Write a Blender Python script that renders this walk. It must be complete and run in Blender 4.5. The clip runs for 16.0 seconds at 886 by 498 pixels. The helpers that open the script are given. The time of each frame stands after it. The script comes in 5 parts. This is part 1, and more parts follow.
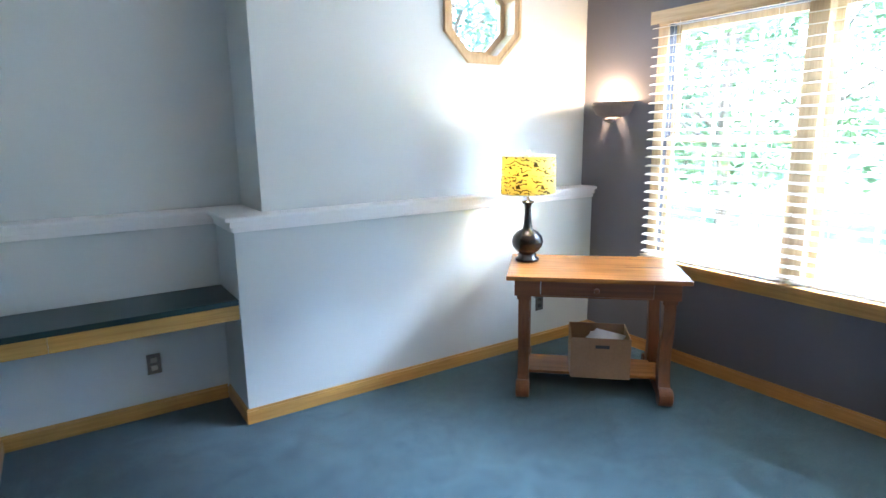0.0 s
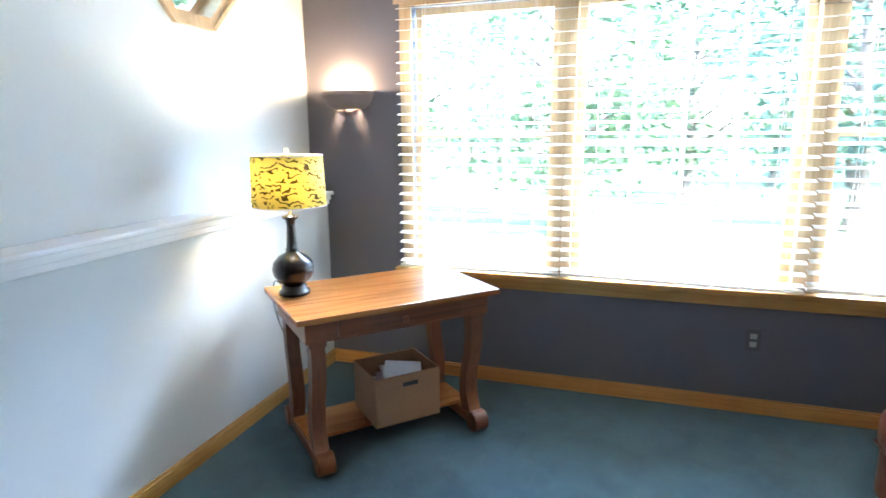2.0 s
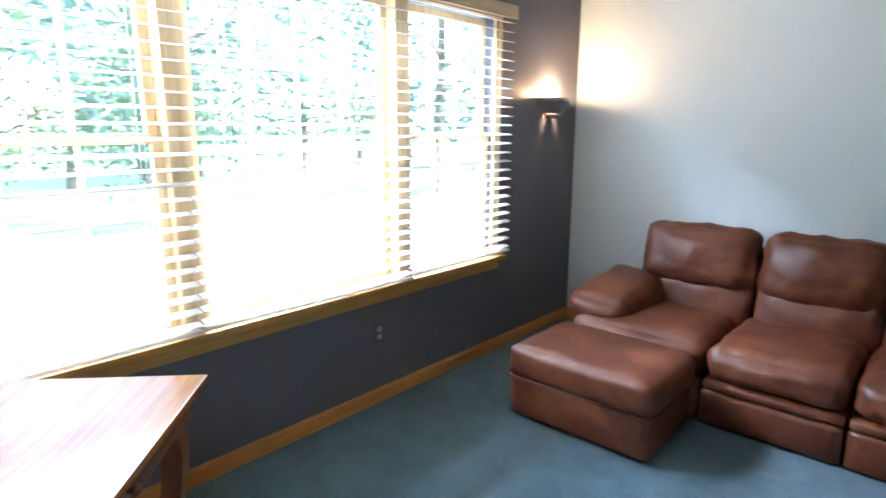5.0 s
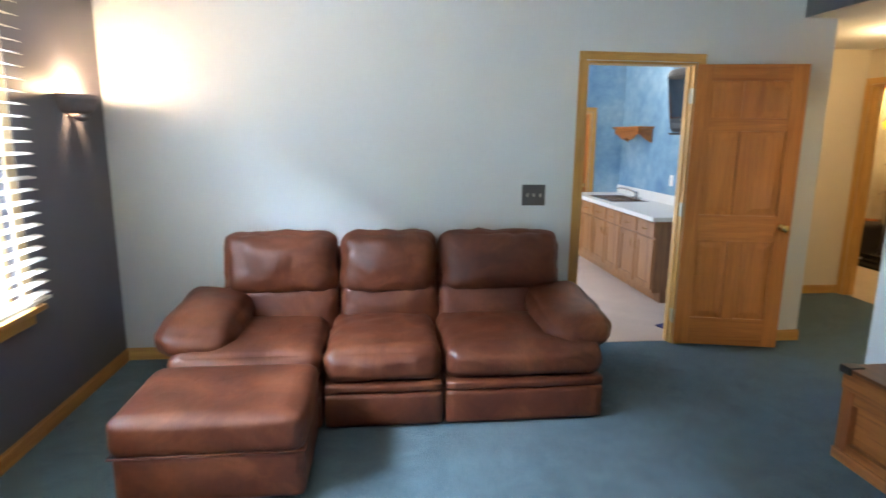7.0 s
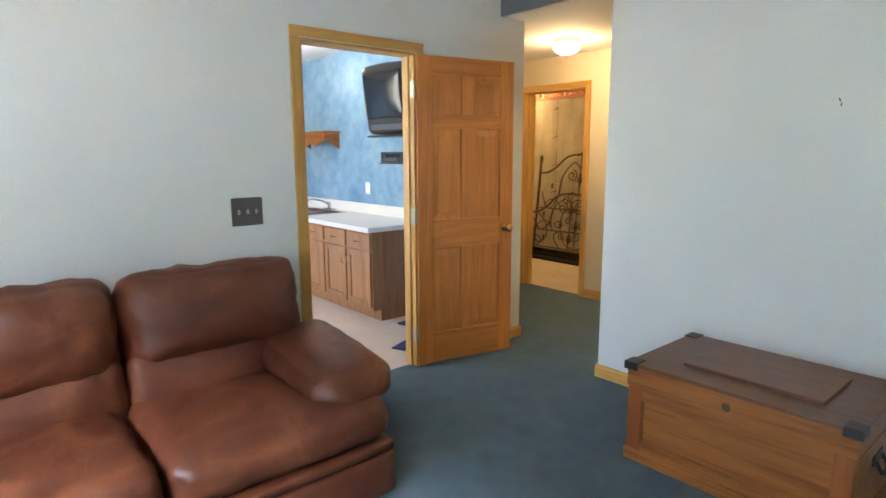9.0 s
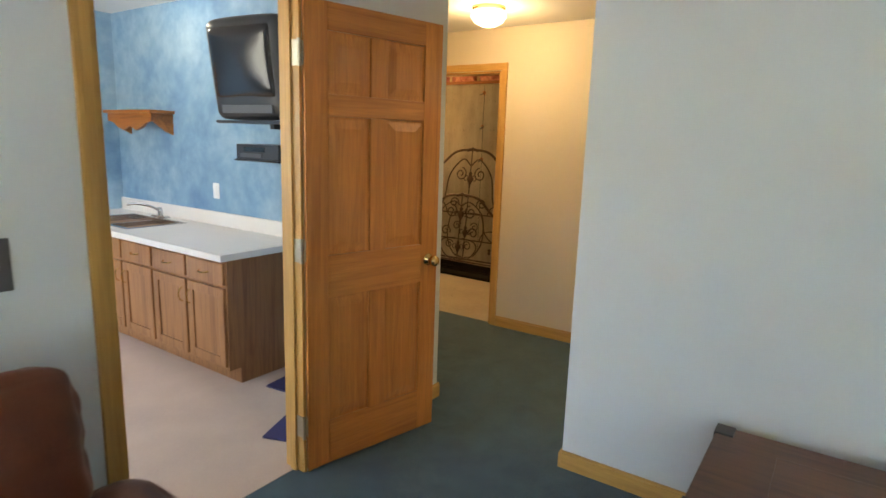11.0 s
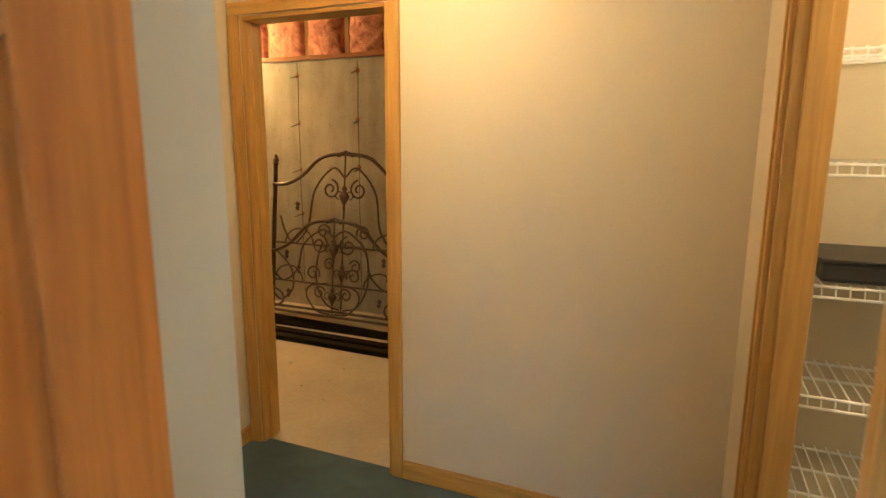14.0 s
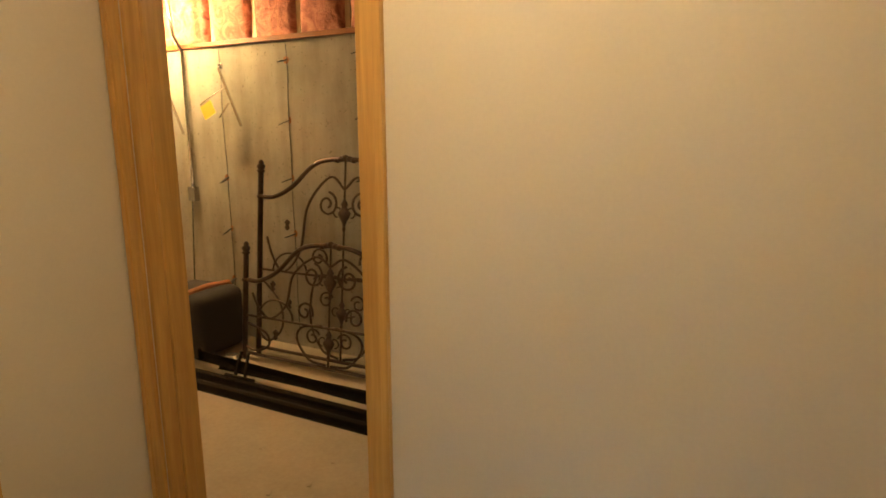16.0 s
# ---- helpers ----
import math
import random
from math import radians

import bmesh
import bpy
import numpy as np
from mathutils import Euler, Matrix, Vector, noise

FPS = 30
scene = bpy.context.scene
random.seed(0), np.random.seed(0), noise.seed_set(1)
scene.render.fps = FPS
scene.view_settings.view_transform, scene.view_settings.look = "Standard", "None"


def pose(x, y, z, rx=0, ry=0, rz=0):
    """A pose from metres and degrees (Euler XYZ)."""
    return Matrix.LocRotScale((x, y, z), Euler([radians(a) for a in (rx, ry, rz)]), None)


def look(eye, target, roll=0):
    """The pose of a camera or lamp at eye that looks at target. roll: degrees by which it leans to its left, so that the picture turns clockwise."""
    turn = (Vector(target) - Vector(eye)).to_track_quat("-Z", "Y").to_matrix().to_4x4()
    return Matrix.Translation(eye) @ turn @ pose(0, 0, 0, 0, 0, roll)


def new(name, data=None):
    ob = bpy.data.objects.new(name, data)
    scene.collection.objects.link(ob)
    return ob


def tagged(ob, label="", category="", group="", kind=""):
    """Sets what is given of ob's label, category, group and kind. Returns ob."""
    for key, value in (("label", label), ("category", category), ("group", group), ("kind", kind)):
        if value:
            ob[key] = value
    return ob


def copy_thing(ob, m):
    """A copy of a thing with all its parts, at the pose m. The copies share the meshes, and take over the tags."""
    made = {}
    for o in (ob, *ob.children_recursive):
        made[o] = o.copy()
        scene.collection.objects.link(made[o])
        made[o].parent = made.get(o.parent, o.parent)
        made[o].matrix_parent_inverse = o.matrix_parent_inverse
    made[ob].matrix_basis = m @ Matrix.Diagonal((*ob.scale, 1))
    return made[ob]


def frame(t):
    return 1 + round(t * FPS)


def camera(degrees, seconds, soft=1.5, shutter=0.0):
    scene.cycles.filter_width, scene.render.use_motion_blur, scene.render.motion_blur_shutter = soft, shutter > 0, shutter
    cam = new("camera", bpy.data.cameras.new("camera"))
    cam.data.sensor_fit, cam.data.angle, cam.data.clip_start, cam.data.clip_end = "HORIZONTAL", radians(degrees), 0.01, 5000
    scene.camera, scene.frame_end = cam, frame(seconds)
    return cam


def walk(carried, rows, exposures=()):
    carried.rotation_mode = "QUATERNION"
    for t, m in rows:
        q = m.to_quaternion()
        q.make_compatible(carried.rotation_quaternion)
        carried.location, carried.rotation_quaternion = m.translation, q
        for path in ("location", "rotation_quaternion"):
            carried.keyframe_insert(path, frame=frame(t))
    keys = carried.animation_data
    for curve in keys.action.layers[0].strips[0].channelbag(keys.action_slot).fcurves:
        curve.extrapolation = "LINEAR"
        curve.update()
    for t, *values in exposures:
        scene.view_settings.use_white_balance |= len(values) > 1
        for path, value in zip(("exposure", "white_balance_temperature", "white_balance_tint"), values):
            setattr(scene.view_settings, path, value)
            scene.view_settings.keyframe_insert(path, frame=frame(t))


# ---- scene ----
cam = camera(75.1, 16.0, shutter=0.35)
PATH = [
    (0, (0.655, 1.547, 1.54), (1.735, 3.183, 1.143), -0.7),
    (0.5, (0.66, 1.846, 1.513), (1.925, 3.342, 1.113), -0.7),
    (1, (0.644, 2.167, 1.536), (2.173, 3.39, 1.129), -0.3),
    (1.5, (0.686, 2.432, 1.517), (2.423, 3.339, 1.118), -0.5),
    (2, (0.744, 2.716, 1.497), (2.607, 3.324, 1.097), -0.4),
    (2.5, (0.767, 2.955, 1.513), (2.711, 3.187, 1.101), -0.2),
    (3, (0.816, 3.169, 1.505), (2.775, 3.078, 1.116), -0.5),
    (3.2, (0.887, 3.268, 1.516), (2.837, 3.081, 1.115), -0.0),
    (5.3, (1.786, 4.107, 1.523), (2.915, 2.505, 1.121), -0.0),
    (5.5, (1.846, 4.085, 1.52), (2.858, 2.406, 1.124), -0.0),
    (6, (2.001, 4.065, 1.526), (2.673, 2.223, 1.129), 0.2),
    (6.5, (2.171, 4.036, 1.515), (2.381, 2.085, 1.126), 0.3),
    (7, (2.252, 3.942, 1.534), (2.036, 1.992, 1.146), 0.6),
    (7.5, (2.322, 3.69, 1.497), (1.715, 1.82, 1.131), 0.6),
    (8, (2.412, 3.464, 1.487), (1.481, 1.73, 1.131), 0.6),
    (8.5, (2.429, 3.209, 1.448), (1.272, 1.613, 1.11), 0.1),
    (9, (2.357, 2.946, 1.43), (1.074, 1.447, 1.099), -0.2),
    (9.2, (2.336, 2.793, 1.447), (0.996, 1.347, 1.114), -0.1),
    (11.3, (1.517, 1.687, 1.501), (-0.126, 0.607, 1.136), 1.3),
    (11.5, (1.399, 1.587, 1.505), (-0.26, 0.53, 1.145), 0.7),
    (12, (1.119, 1.412, 1.494), (-0.585, 0.43, 1.131), -0.0),
    (12.5, (0.728, 1.235, 1.52), (-1.012, 0.318, 1.156), 0.3),
    (13, (0.388, 1.044, 1.517), (-1.368, 0.160, 1.151), -0.1),
    (13.5, (0.064, 0.848, 1.532), (-1.714, 0.013, 1.159), -0.3),
    (14, (-0.227, 0.688, 1.495), (-2.039, -0.078, 1.132), 0.3),
    (14.5, (-0.489, 0.595, 1.558), (-2.303, -0.147, 1.161), 0.2),
    (15, (-0.789, 0.444, 1.504), (-2.611, -0.286, 1.121), -0.1),
    (15.5, (-1.122, 0.296, 1.517), (-2.938, -0.449, 1.133), 0.0),
    (16, (-1.301, 0.246, 1.531), (-3.066, -0.615, 1.152), -0.2),
]
EXPOSURE = [(0.0, 5.6, 5500, 12), (3.0, 5.6, 5650, 12), (5.5, 5.4, 5850, 12), (7.0, 5.68, 6050, 12), (9.0, 5.95, 6400, 12), (11.5, 5.57, 6850, 12), (13.0, 5.65, 6700, 12), (14.0, 5.85, 6500, 12), (15.0, 5.6, 6400, 12), (16.0, 5.35, 6150, 12)]
SKY, SCONCE, TABLE, HALL, STORE, KITCHEN, DAY = 0.10, 0.85, 0.6, 0.41, 3.2, 1.05, 125.0
walk(cam, [(t, look(eye, target, roll)) for t, eye, target, roll in PATH], EXPOSURE)

# ---- world and lights ----
world = bpy.data.worlds.new("world")
scene.world = world
world.use_nodes = True
wn = world.node_tree
sky = wn.nodes.new("ShaderNodeTexSky")
sky.sky_type, sky.sun_disc = "NISHITA", False
sky.sun_elevation, sky.sun_rotation = radians(52), radians(-145)
wn.links.new(sky.outputs[0], wn.nodes["Background"].inputs[0])
wn.nodes["Background"].inputs[1].default_value = SKY


def lamp(name, kind, m, energy, color, **more):
    data = bpy.data.lights.new(name, kind)
    data.energy, data.color = energy, color
    if "size" in more:
        data.shape, data.size, data.size_y = "RECTANGLE", more["size"][0], more["size"][1]
    if "radius" in more:
        data.shadow_soft_size = more["radius"]
    if "angle" in more:
        data.angle = more["angle"]
    ob = new(name, data)
    ob.matrix_world = m
    return ob


lamp("sun", "SUN", look((-14, -20, 32), (6, 0, 0)), 1.1, (1, 0.95, 0.86), angle=radians(0.5))
WARM, SOFT = (1.0, 0.64, 0.33), (1.0, 0.80, 0.55)
lamp("sconce_light", "POINT", pose(3.915, 4.365, 1.735), SCONCE, WARM, radius=0.03)
lamp("sconce_light", "POINT", pose(3.915, 0.385, 1.735), SCONCE, WARM, radius=0.03)
lamp("table_lamp_light", "POINT", pose(3.05, 4.215, 1.285), TABLE, SOFT, radius=0.04)
lamp("hall_light", "POINT", pose(-1.73, -0.22, 2.20), HALL, (1.0, 0.70, 0.34), radius=0.08)
lamp("storage_bulb_light", "POINT", pose(-4.15, -3.62, 2.47), STORE, (1.0, 0.66, 0.27), radius=0.05)
lamp("closet_light", "POINT", pose(-1.5, 1.5, 2.18), 0.4, (1.0, 0.76, 0.42), radius=0.05)
lamp("kitchen_window_light", "AREA", pose(2.72, -2.0, 1.6, 0, 90, 0), KITCHEN, (1.0, 0.93, 0.85), size=(1.2, 1.6))
lamp("kitchen_ceiling_lamp", "POINT", pose(-0.30, -2.15, 2.39), 0.28, (1.0, 0.90, 0.76), radius=0.05)
# Added area lamp, unseen outside, that strengthens the sky light through the window
lamp("window_sky_fill", "AREA", look((6.25, 2.5, 4.05), (3.95, 2.5, 1.35)), DAY, (0.78, 0.895, 1.0), size=(4.2, 1.0))


# ---- materials ----
def nodes_of(name, rough=0.6, metal=0.0, spec=0.5):
    m = bpy.data.materials.new(name)
    m.use_nodes = True
    t = m.node_tree
    b = t.nodes["Principled BSDF"]
    b.inputs["Roughness"].default_value = rough
    b.inputs["Metallic"].default_value = metal
    b.inputs["Specular IOR Level"].default_value = spec
    return m, t, b


def put(t, kind, **values):
    n = t.nodes.new(kind)
    for key, value in values.items():
        n.inputs[key.replace("_", " ")].default_value = value
    return n


def coords(t, scale):
    c = t.nodes.new("ShaderNodeTexCoord")
    mp = put(t, "ShaderNodeMapping", Scale=scale)
    t.links.new(c.outputs["Object"], mp.inputs[0])
    return mp.outputs[0]


def ramp(t, source, stops):
    r = t.nodes.new("ShaderNodeValToRGB")
    while len(r.color_ramp.elements) < len(stops):
        r.color_ramp.elements.new(0.5)
    for e, (p, c) in zip(r.color_ramp.elements, stops):
        e.position, e.color = p, (*c, 1)
    t.links.new(source, r.inputs[0])
    return r.outputs[0]


def bumped(t, b, source, strength, distance):
    bump = put(t, "ShaderNodeBump", Strength=strength, Distance=distance)
    t.links.new(source, bump.inputs["Height"])
    t.links.new(bump.outputs[0], b.inputs["Normal"])
    return bump


def noise_of(t, vec, scale, detail=4.0, rough=0.55, warp=0.0):
    n = put(t, "ShaderNodeTexNoise", Scale=scale, Detail=detail, Roughness=rough, Distortion=warp)
    t.links.new(vec, n.inputs["Vector"])
    return n.outputs["Fac"]


def blend(t, a, b, fac, kind="MIX"):
    mx = t.nodes.new("ShaderNodeMix")
    mx.data_type, mx.blend_type = "RGBA", kind
    for socket, value in ((mx.inputs[0], fac), (mx.inputs[6], a), (mx.inputs[7], b)):
        if isinstance(value, (int, float)):
            socket.default_value = value
        elif isinstance(value, tuple):
            socket.default_value = (*value, 1)
        else:
            t.links.new(value, socket)
    return mx.outputs[2]


def mul(c, k):
    return tuple(min(1.0, v * k) for v in c)


def surface(name, color, rough=0.6, metal=0.0, large=1.5, fine=60.0, vary=0.08, bump=0.15, depth=0.002, spec=0.5):
    """A surface with broad and fine variation round one colour, and fine relief."""
    m, t, b = nodes_of(name, rough, metal, spec)
    v = coords(t, (1, 1, 1))
    broad, grain = noise_of(t, v, large, 5), noise_of(t, v, fine, 3)
    c1 = ramp(t, broad, ((0.3, mul(color, 1 - vary)), (0.7, mul(color, 1 + vary))))
    c2 = ramp(t, grain, ((0.3, mul((1, 1, 1), 1 - vary)), (0.7, (1, 1, 1))))
    t.links.new(blend(t, c1, c2, 1.0, "MULTIPLY"), b.inputs["Base Color"])
    r = put(t, "ShaderNodeMapRange", To_Min=rough * 0.85, To_Max=min(1.0, rough * 1.15))
    t.links.new(broad, r.inputs[0])
    t.links.new(r.outputs[0], b.inputs["Roughness"])
    if bump:
        bumped(t, b, grain, bump, depth)
    return m


def timber(name, light, dark, axis=0, rough=0.4, ring=14.0):
    """Wood with grain that runs along one local axis."""
    m, t, b = nodes_of(name, rough)
    s = [ring, ring, ring]
    s[axis] = ring * 0.05
    v = coords(t, tuple(s))
    grain = noise_of(t, v, 1.6, 6, 0.6, 1.2)
    fine = noise_of(t, v, 9.0, 3)
    broad = noise_of(t, coords(t, (1, 1, 1)), 2.2, 3)
    c = ramp(t, grain, ((0.3, dark), (0.5, light), (0.62, mul(light, 1.12)), (0.75, mul(dark, 1.25))))
    c = blend(t, c, ramp(t, fine, ((0.35, (0.86, 0.83, 0.80)), (0.6, (1, 1, 1)))), 0.7, "MULTIPLY")
    c = blend(t, c, ramp(t, broad, ((0.3, (0.85, 0.83, 0.80)), (0.7, (1, 1, 1)))), 1.0, "MULTIPLY")
    info = t.nodes.new("ShaderNodeObjectInfo")
    tone = ramp(t, info.outputs["Random"], ((0.0, (0.88, 0.86, 0.84)), (1.0, (1, 1, 1))))
    t.links.new(blend(t, c, tone, 1.0, "MULTIPLY"), b.inputs["Base Color"])
    bumped(t, b, fine, 0.12, 0.001)
    return m


def carpet_material():
    m, t, b = nodes_of("carpet", 0.95, 0, 0.1)
    v = coords(t, (1, 1, 1))
    broad, mid, fine = noise_of(t, v, 0.9, 4), noise_of(t, v, 7, 5, 0.6, 0.8), noise_of(t, v, 260, 2)
    c = ramp(t, mid, ((0.3, (0.033, 0.082, 0.110)), (0.7, (0.068, 0.142, 0.180))))
    c = blend(t, c, ramp(t, broad, ((0.34, (0.76, 0.78, 0.76)), (0.66, (1, 1, 1)))), 1.0, "MULTIPLY")
    c = blend(t, c, ramp(t, fine, ((0.3, (0.55, 0.55, 0.55)), (0.65, (1, 1, 1)))), 0.8, "MULTIPLY")
    t.links.new(c, b.inputs["Base Color"])
    b.inputs["Sheen Weight"].default_value = 0.25
    add = t.nodes.new("ShaderNodeMath")
    t.links.new(fine, add.inputs[0])
    t.links.new(mid, add.inputs[1])
    bumped(t, b, add.outputs[0], 0.7, 0.012)
    return m


def leather_material():
    m, t, b = nodes_of("brown_leather", 0.38, 0, 0.42)
    v = coords(t, (1, 1, 1))
    broad, mid = noise_of(t, v, 3.2, 5, 0.6, 0.6), noise_of(t, v, 11, 5, 0.6, 1.0)
    c = ramp(t, broad, ((0.28, (0.066, 0.0150, 0.0064)), (0.5, (0.112, 0.0290, 0.0118)), (0.74, (0.215, 0.070, 0.029))))
    c = blend(t, c, ramp(t, mid, ((0.3, (0.72, 0.68, 0.66)), (0.65, (1, 1, 1)))), 0.6, "MULTIPLY")
    t.links.new(c, b.inputs["Base Color"])
    vor = put(t, "ShaderNodeTexVoronoi", Scale=170.0)
    t.links.new(v, vor.inputs["Vector"])
    first = bumped(t, b, vor.outputs["Distance"], 0.18, 0.002)
    crease = put(t, "ShaderNodeBump", Strength=0.16, Distance=0.02)
    t.links.new(noise_of(t, coords(t, (9, 5, 4)), 1.4, 4, 0.5, 1.5), crease.inputs["Height"])
    t.links.new(crease.outputs[0], first.inputs["Normal"])
    r = put(t, "ShaderNodeMapRange", To_Min=0.36, To_Max=0.56)
    t.links.new(mid, r.inputs[0])
    t.links.new(r.outputs[0], b.inputs["Roughness"])
    return m


def glass_material(name="window_glass", color=(0.97, 0.99, 0.99)):
    m, t, b = nodes_of(name, 0.0)
    out = t.nodes["Material Output"]
    clear, gloss = t.nodes.new("ShaderNodeBsdfTransparent"), put(t, "ShaderNodeBsdfGlossy", Roughness=0.02)
    clear.inputs[0].default_value = (*color, 1)
    mix = t.nodes.new("ShaderNodeMixShader")
    mix.inputs[0].default_value = 0.05
    t.links.new(clear.outputs[0], mix.inputs[1])
    t.links.new(gloss.outputs[0], mix.inputs[2])
    t.links.new(mix.outputs[0], out.inputs[0])
    return m


def glow(name, color, strength):
    m, t, b = nodes_of(name, 0.5)
    b.inputs["Base Color"].default_value = (*mul(color, 0.9), 1)
    b.inputs["Emission Color"].default_value = (*color, 1)
    b.inputs["Emission Strength"].default_value = strength
    return m


def shade_material():
    """Yellow lampshade cloth with dark scrolls, letting the lamp's light through."""
    m, t, b = nodes_of("lampshade_cloth", 0.85)
    v = coords(t, (1, 1, 1))
    w = put(t, "ShaderNodeTexWave", Scale=11.0, Distortion=11.0, Detail=1.5, Detail_Scale=2.2)
    w.wave_type = "RINGS"
    t.links.new(v, w.inputs["Vector"])
    mask = ramp(t, w.outputs["Fac"], ((0.70, (0, 0, 0)), (0.76, (1, 1, 1))))
    blot = ramp(t, noise_of(t, v, 26, 2), ((0.44, (0, 0, 0)), (0.5, (1, 1, 1))))
    both = blend(t, (0.0, 0.0, 0.0), blot, mask)
    c = blend(t, (0.88, 0.75, 0.20), (0.10, 0.075, 0.012), both)
    t.links.new(c, b.inputs["Base Color"])
    tr = t.nodes.new("ShaderNodeBsdfTranslucent")
    t.links.new(c, tr.inputs[0])
    mix = t.nodes.new("ShaderNodeMixShader")
    mix.inputs[0].default_value = 0.3
    t.links.new(b.outputs[0], mix.inputs[1])
    t.links.new(tr.outputs[0], mix.inputs[2])
    t.links.new(mix.outputs[0], t.nodes["Material Output"].inputs[0])
    return m


def kitchen_wall_material():
    m, t, b = nodes_of("sponged_blue_paint", 0.7)
    v = coords(t, (1, 1, 1))
    c = ramp(t, noise_of(t, v, 1.5, 6, 0.62, 0.05), ((0.3, (0.10, 0.22, 0.40)), (0.5, (0.19, 0.34, 0.49)), (0.74, (0.36, 0.50, 0.58))))
    c = blend(t, c, ramp(t, noise_of(t, v, 12, 5, 0.65), ((0.3, (0.8, 0.82, 0.86)), (0.7, (1, 1, 1)))), 0.8, "MULTIPLY")
    t.links.new(c, b.inputs["Base Color"])
    return m


def concrete_material():
    m, t, b = nodes_of("poured_concrete", 0.9)
    v = coords(t, (1, 1, 1))
    streak = noise_of(t, coords(t, (5, 5, 0.7)), 1.5, 5, 0.6)
    c = ramp(t, noise_of(t, v, 1.7, 6, 0.6), ((0.3, (0.30, 0.27, 0.22)), (0.7, (0.46, 0.42, 0.35))))
    c = blend(t, c, ramp(t, streak, ((0.35, (0.72, 0.70, 0.66)), (0.6, (1, 1, 1)))), 0.7, "MULTIPLY")
    spots = ramp(t, noise_of(t, v, 45, 3), ((0.26, (0.35, 0.33, 0.3)), (0.36, (1, 1, 1))))
    t.links.new(blend(t, c, spots, 0.8, "MULTIPLY"), b.inputs["Base Color"])
    bumped(t, b, noise_of(t, v, 38, 5), 0.3, 0.004)
    return m


def fluff_material():
    m, t, b = nodes_of("fibre_insulation", 0.95)
    v = coords(t, (1, 1, 1))
    c = ramp(t, noise_of(t, v, 9, 6, 0.65, 1.0), ((0.3, (0.20, 0.07, 0.05)), (0.5, (0.50, 0.20, 0.14)), (0.72, (0.72, 0.40, 0.26))))
    t.links.new(c, b.inputs["Base Color"])
    bumped(t, b, noise_of(t, v, 34, 5), 0.8, 0.02)
    return m


def leaf_material(name, a, c):
    m, t, b = nodes_of(name, 0.6)
    geo = t.nodes.new("ShaderNodeNewGeometry")
    col = ramp(t, geo.outputs["Random Per Island"], ((0.0, a), (1.0, c)))
    t.links.new(col, b.inputs["Base Color"])
    tr = t.nodes.new("ShaderNodeBsdfTranslucent")
    t.links.new(col, tr.inputs[0])
    mix = t.nodes.new("ShaderNodeMixShader")
    mix.inputs[0].default_value = 0.35
    t.links.new(b.outputs[0], mix.inputs[1])
    t.links.new(tr.outputs[0], mix.inputs[2])
    t.links.new(mix.outputs[0], t.nodes["Material Output"].inputs[0])
    return m


def backlit(name, color, share):
    """A thin pale material that lets some light through."""
    m, t, b = nodes_of(name, 0.45)
    c = ramp(t, noise_of(t, coords(t, (1, 1, 1)), 6, 4), ((0.3, mul(color, 0.95)), (0.7, color)))
    t.links.new(c, b.inputs["Base Color"])
    tr, mix = t.nodes.new("ShaderNodeBsdfTranslucent"), t.nodes.new("ShaderNodeMixShader")
    t.links.new(c, tr.inputs[0])
    mix.inputs[0].default_value = share
    t.links.new(b.outputs[0], mix.inputs[1])
    t.links.new(tr.outputs[0], mix.inputs[2])
    t.links.new(mix.outputs[0], t.nodes["Material Output"].inputs[0])
    return m


PAINT = surface("pale_blue_grey_paint", (0.60, 0.64, 0.655), 0.55, fine=130, vary=0.02, bump=0.12, depth=0.001)
SLATE = surface("slate_purple_paint", (0.115, 0.112, 0.135), 0.5, fine=130, vary=0.04, bump=0.12, depth=0.001)
CREAM = surface("cream_paint", (0.64, 0.556, 0.42), 0.6, fine=120, vary=0.03, bump=0.15, depth=0.001)
WHITE = surface("white_trim_paint", (0.82, 0.82, 0.83), 0.35, vary=0.02, bump=0.05)
CEILING = surface("white_ceiling_paint", (0.74, 0.74, 0.72), 0.8, fine=90, vary=0.02, bump=0.3)
CARPET = carpet_material()
LEATHER = leather_material()
GLASS = glass_material()
OAK_X = timber("honey_oak_along_x", (0.60, 0.350, 0.098), (0.51, 0.272, 0.072), 0)
OAK_Y = timber("honey_oak_along_y", (0.60, 0.350, 0.098), (0.51, 0.272, 0.072), 1)
OAK_Z = timber("honey_oak_along_z", (0.60, 0.350, 0.098), (0.51, 0.272, 0.072), 2)
# Honey oak darkened and reddened: shade on the east baseboard put into the colour
SHADED_OAK_Y = timber("shaded_oak_along_y", (0.56, 0.265, 0.070), (0.46, 0.195, 0.048), 1)
PANEL_Z = timber("stained_door_along_z", (0.58, 0.218, 0.049), (0.47, 0.157, 0.034), 2, 0.35)
PANEL_X = timber("stained_door_along_x", (0.58, 0.218, 0.049), (0.47, 0.157, 0.034), 0, 0.35)
PINE_Y = timber("pale_pine_along_y", (0.63, 0.48, 0.29), (0.53, 0.375, 0.20), 1)
PINE_Z = timber("pale_pine_along_z", (0.63, 0.48, 0.29), (0.53, 0.375, 0.20), 2)
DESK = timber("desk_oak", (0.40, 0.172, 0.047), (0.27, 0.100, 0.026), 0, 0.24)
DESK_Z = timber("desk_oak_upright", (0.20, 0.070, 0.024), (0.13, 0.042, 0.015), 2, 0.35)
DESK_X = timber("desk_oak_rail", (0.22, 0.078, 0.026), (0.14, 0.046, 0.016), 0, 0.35)
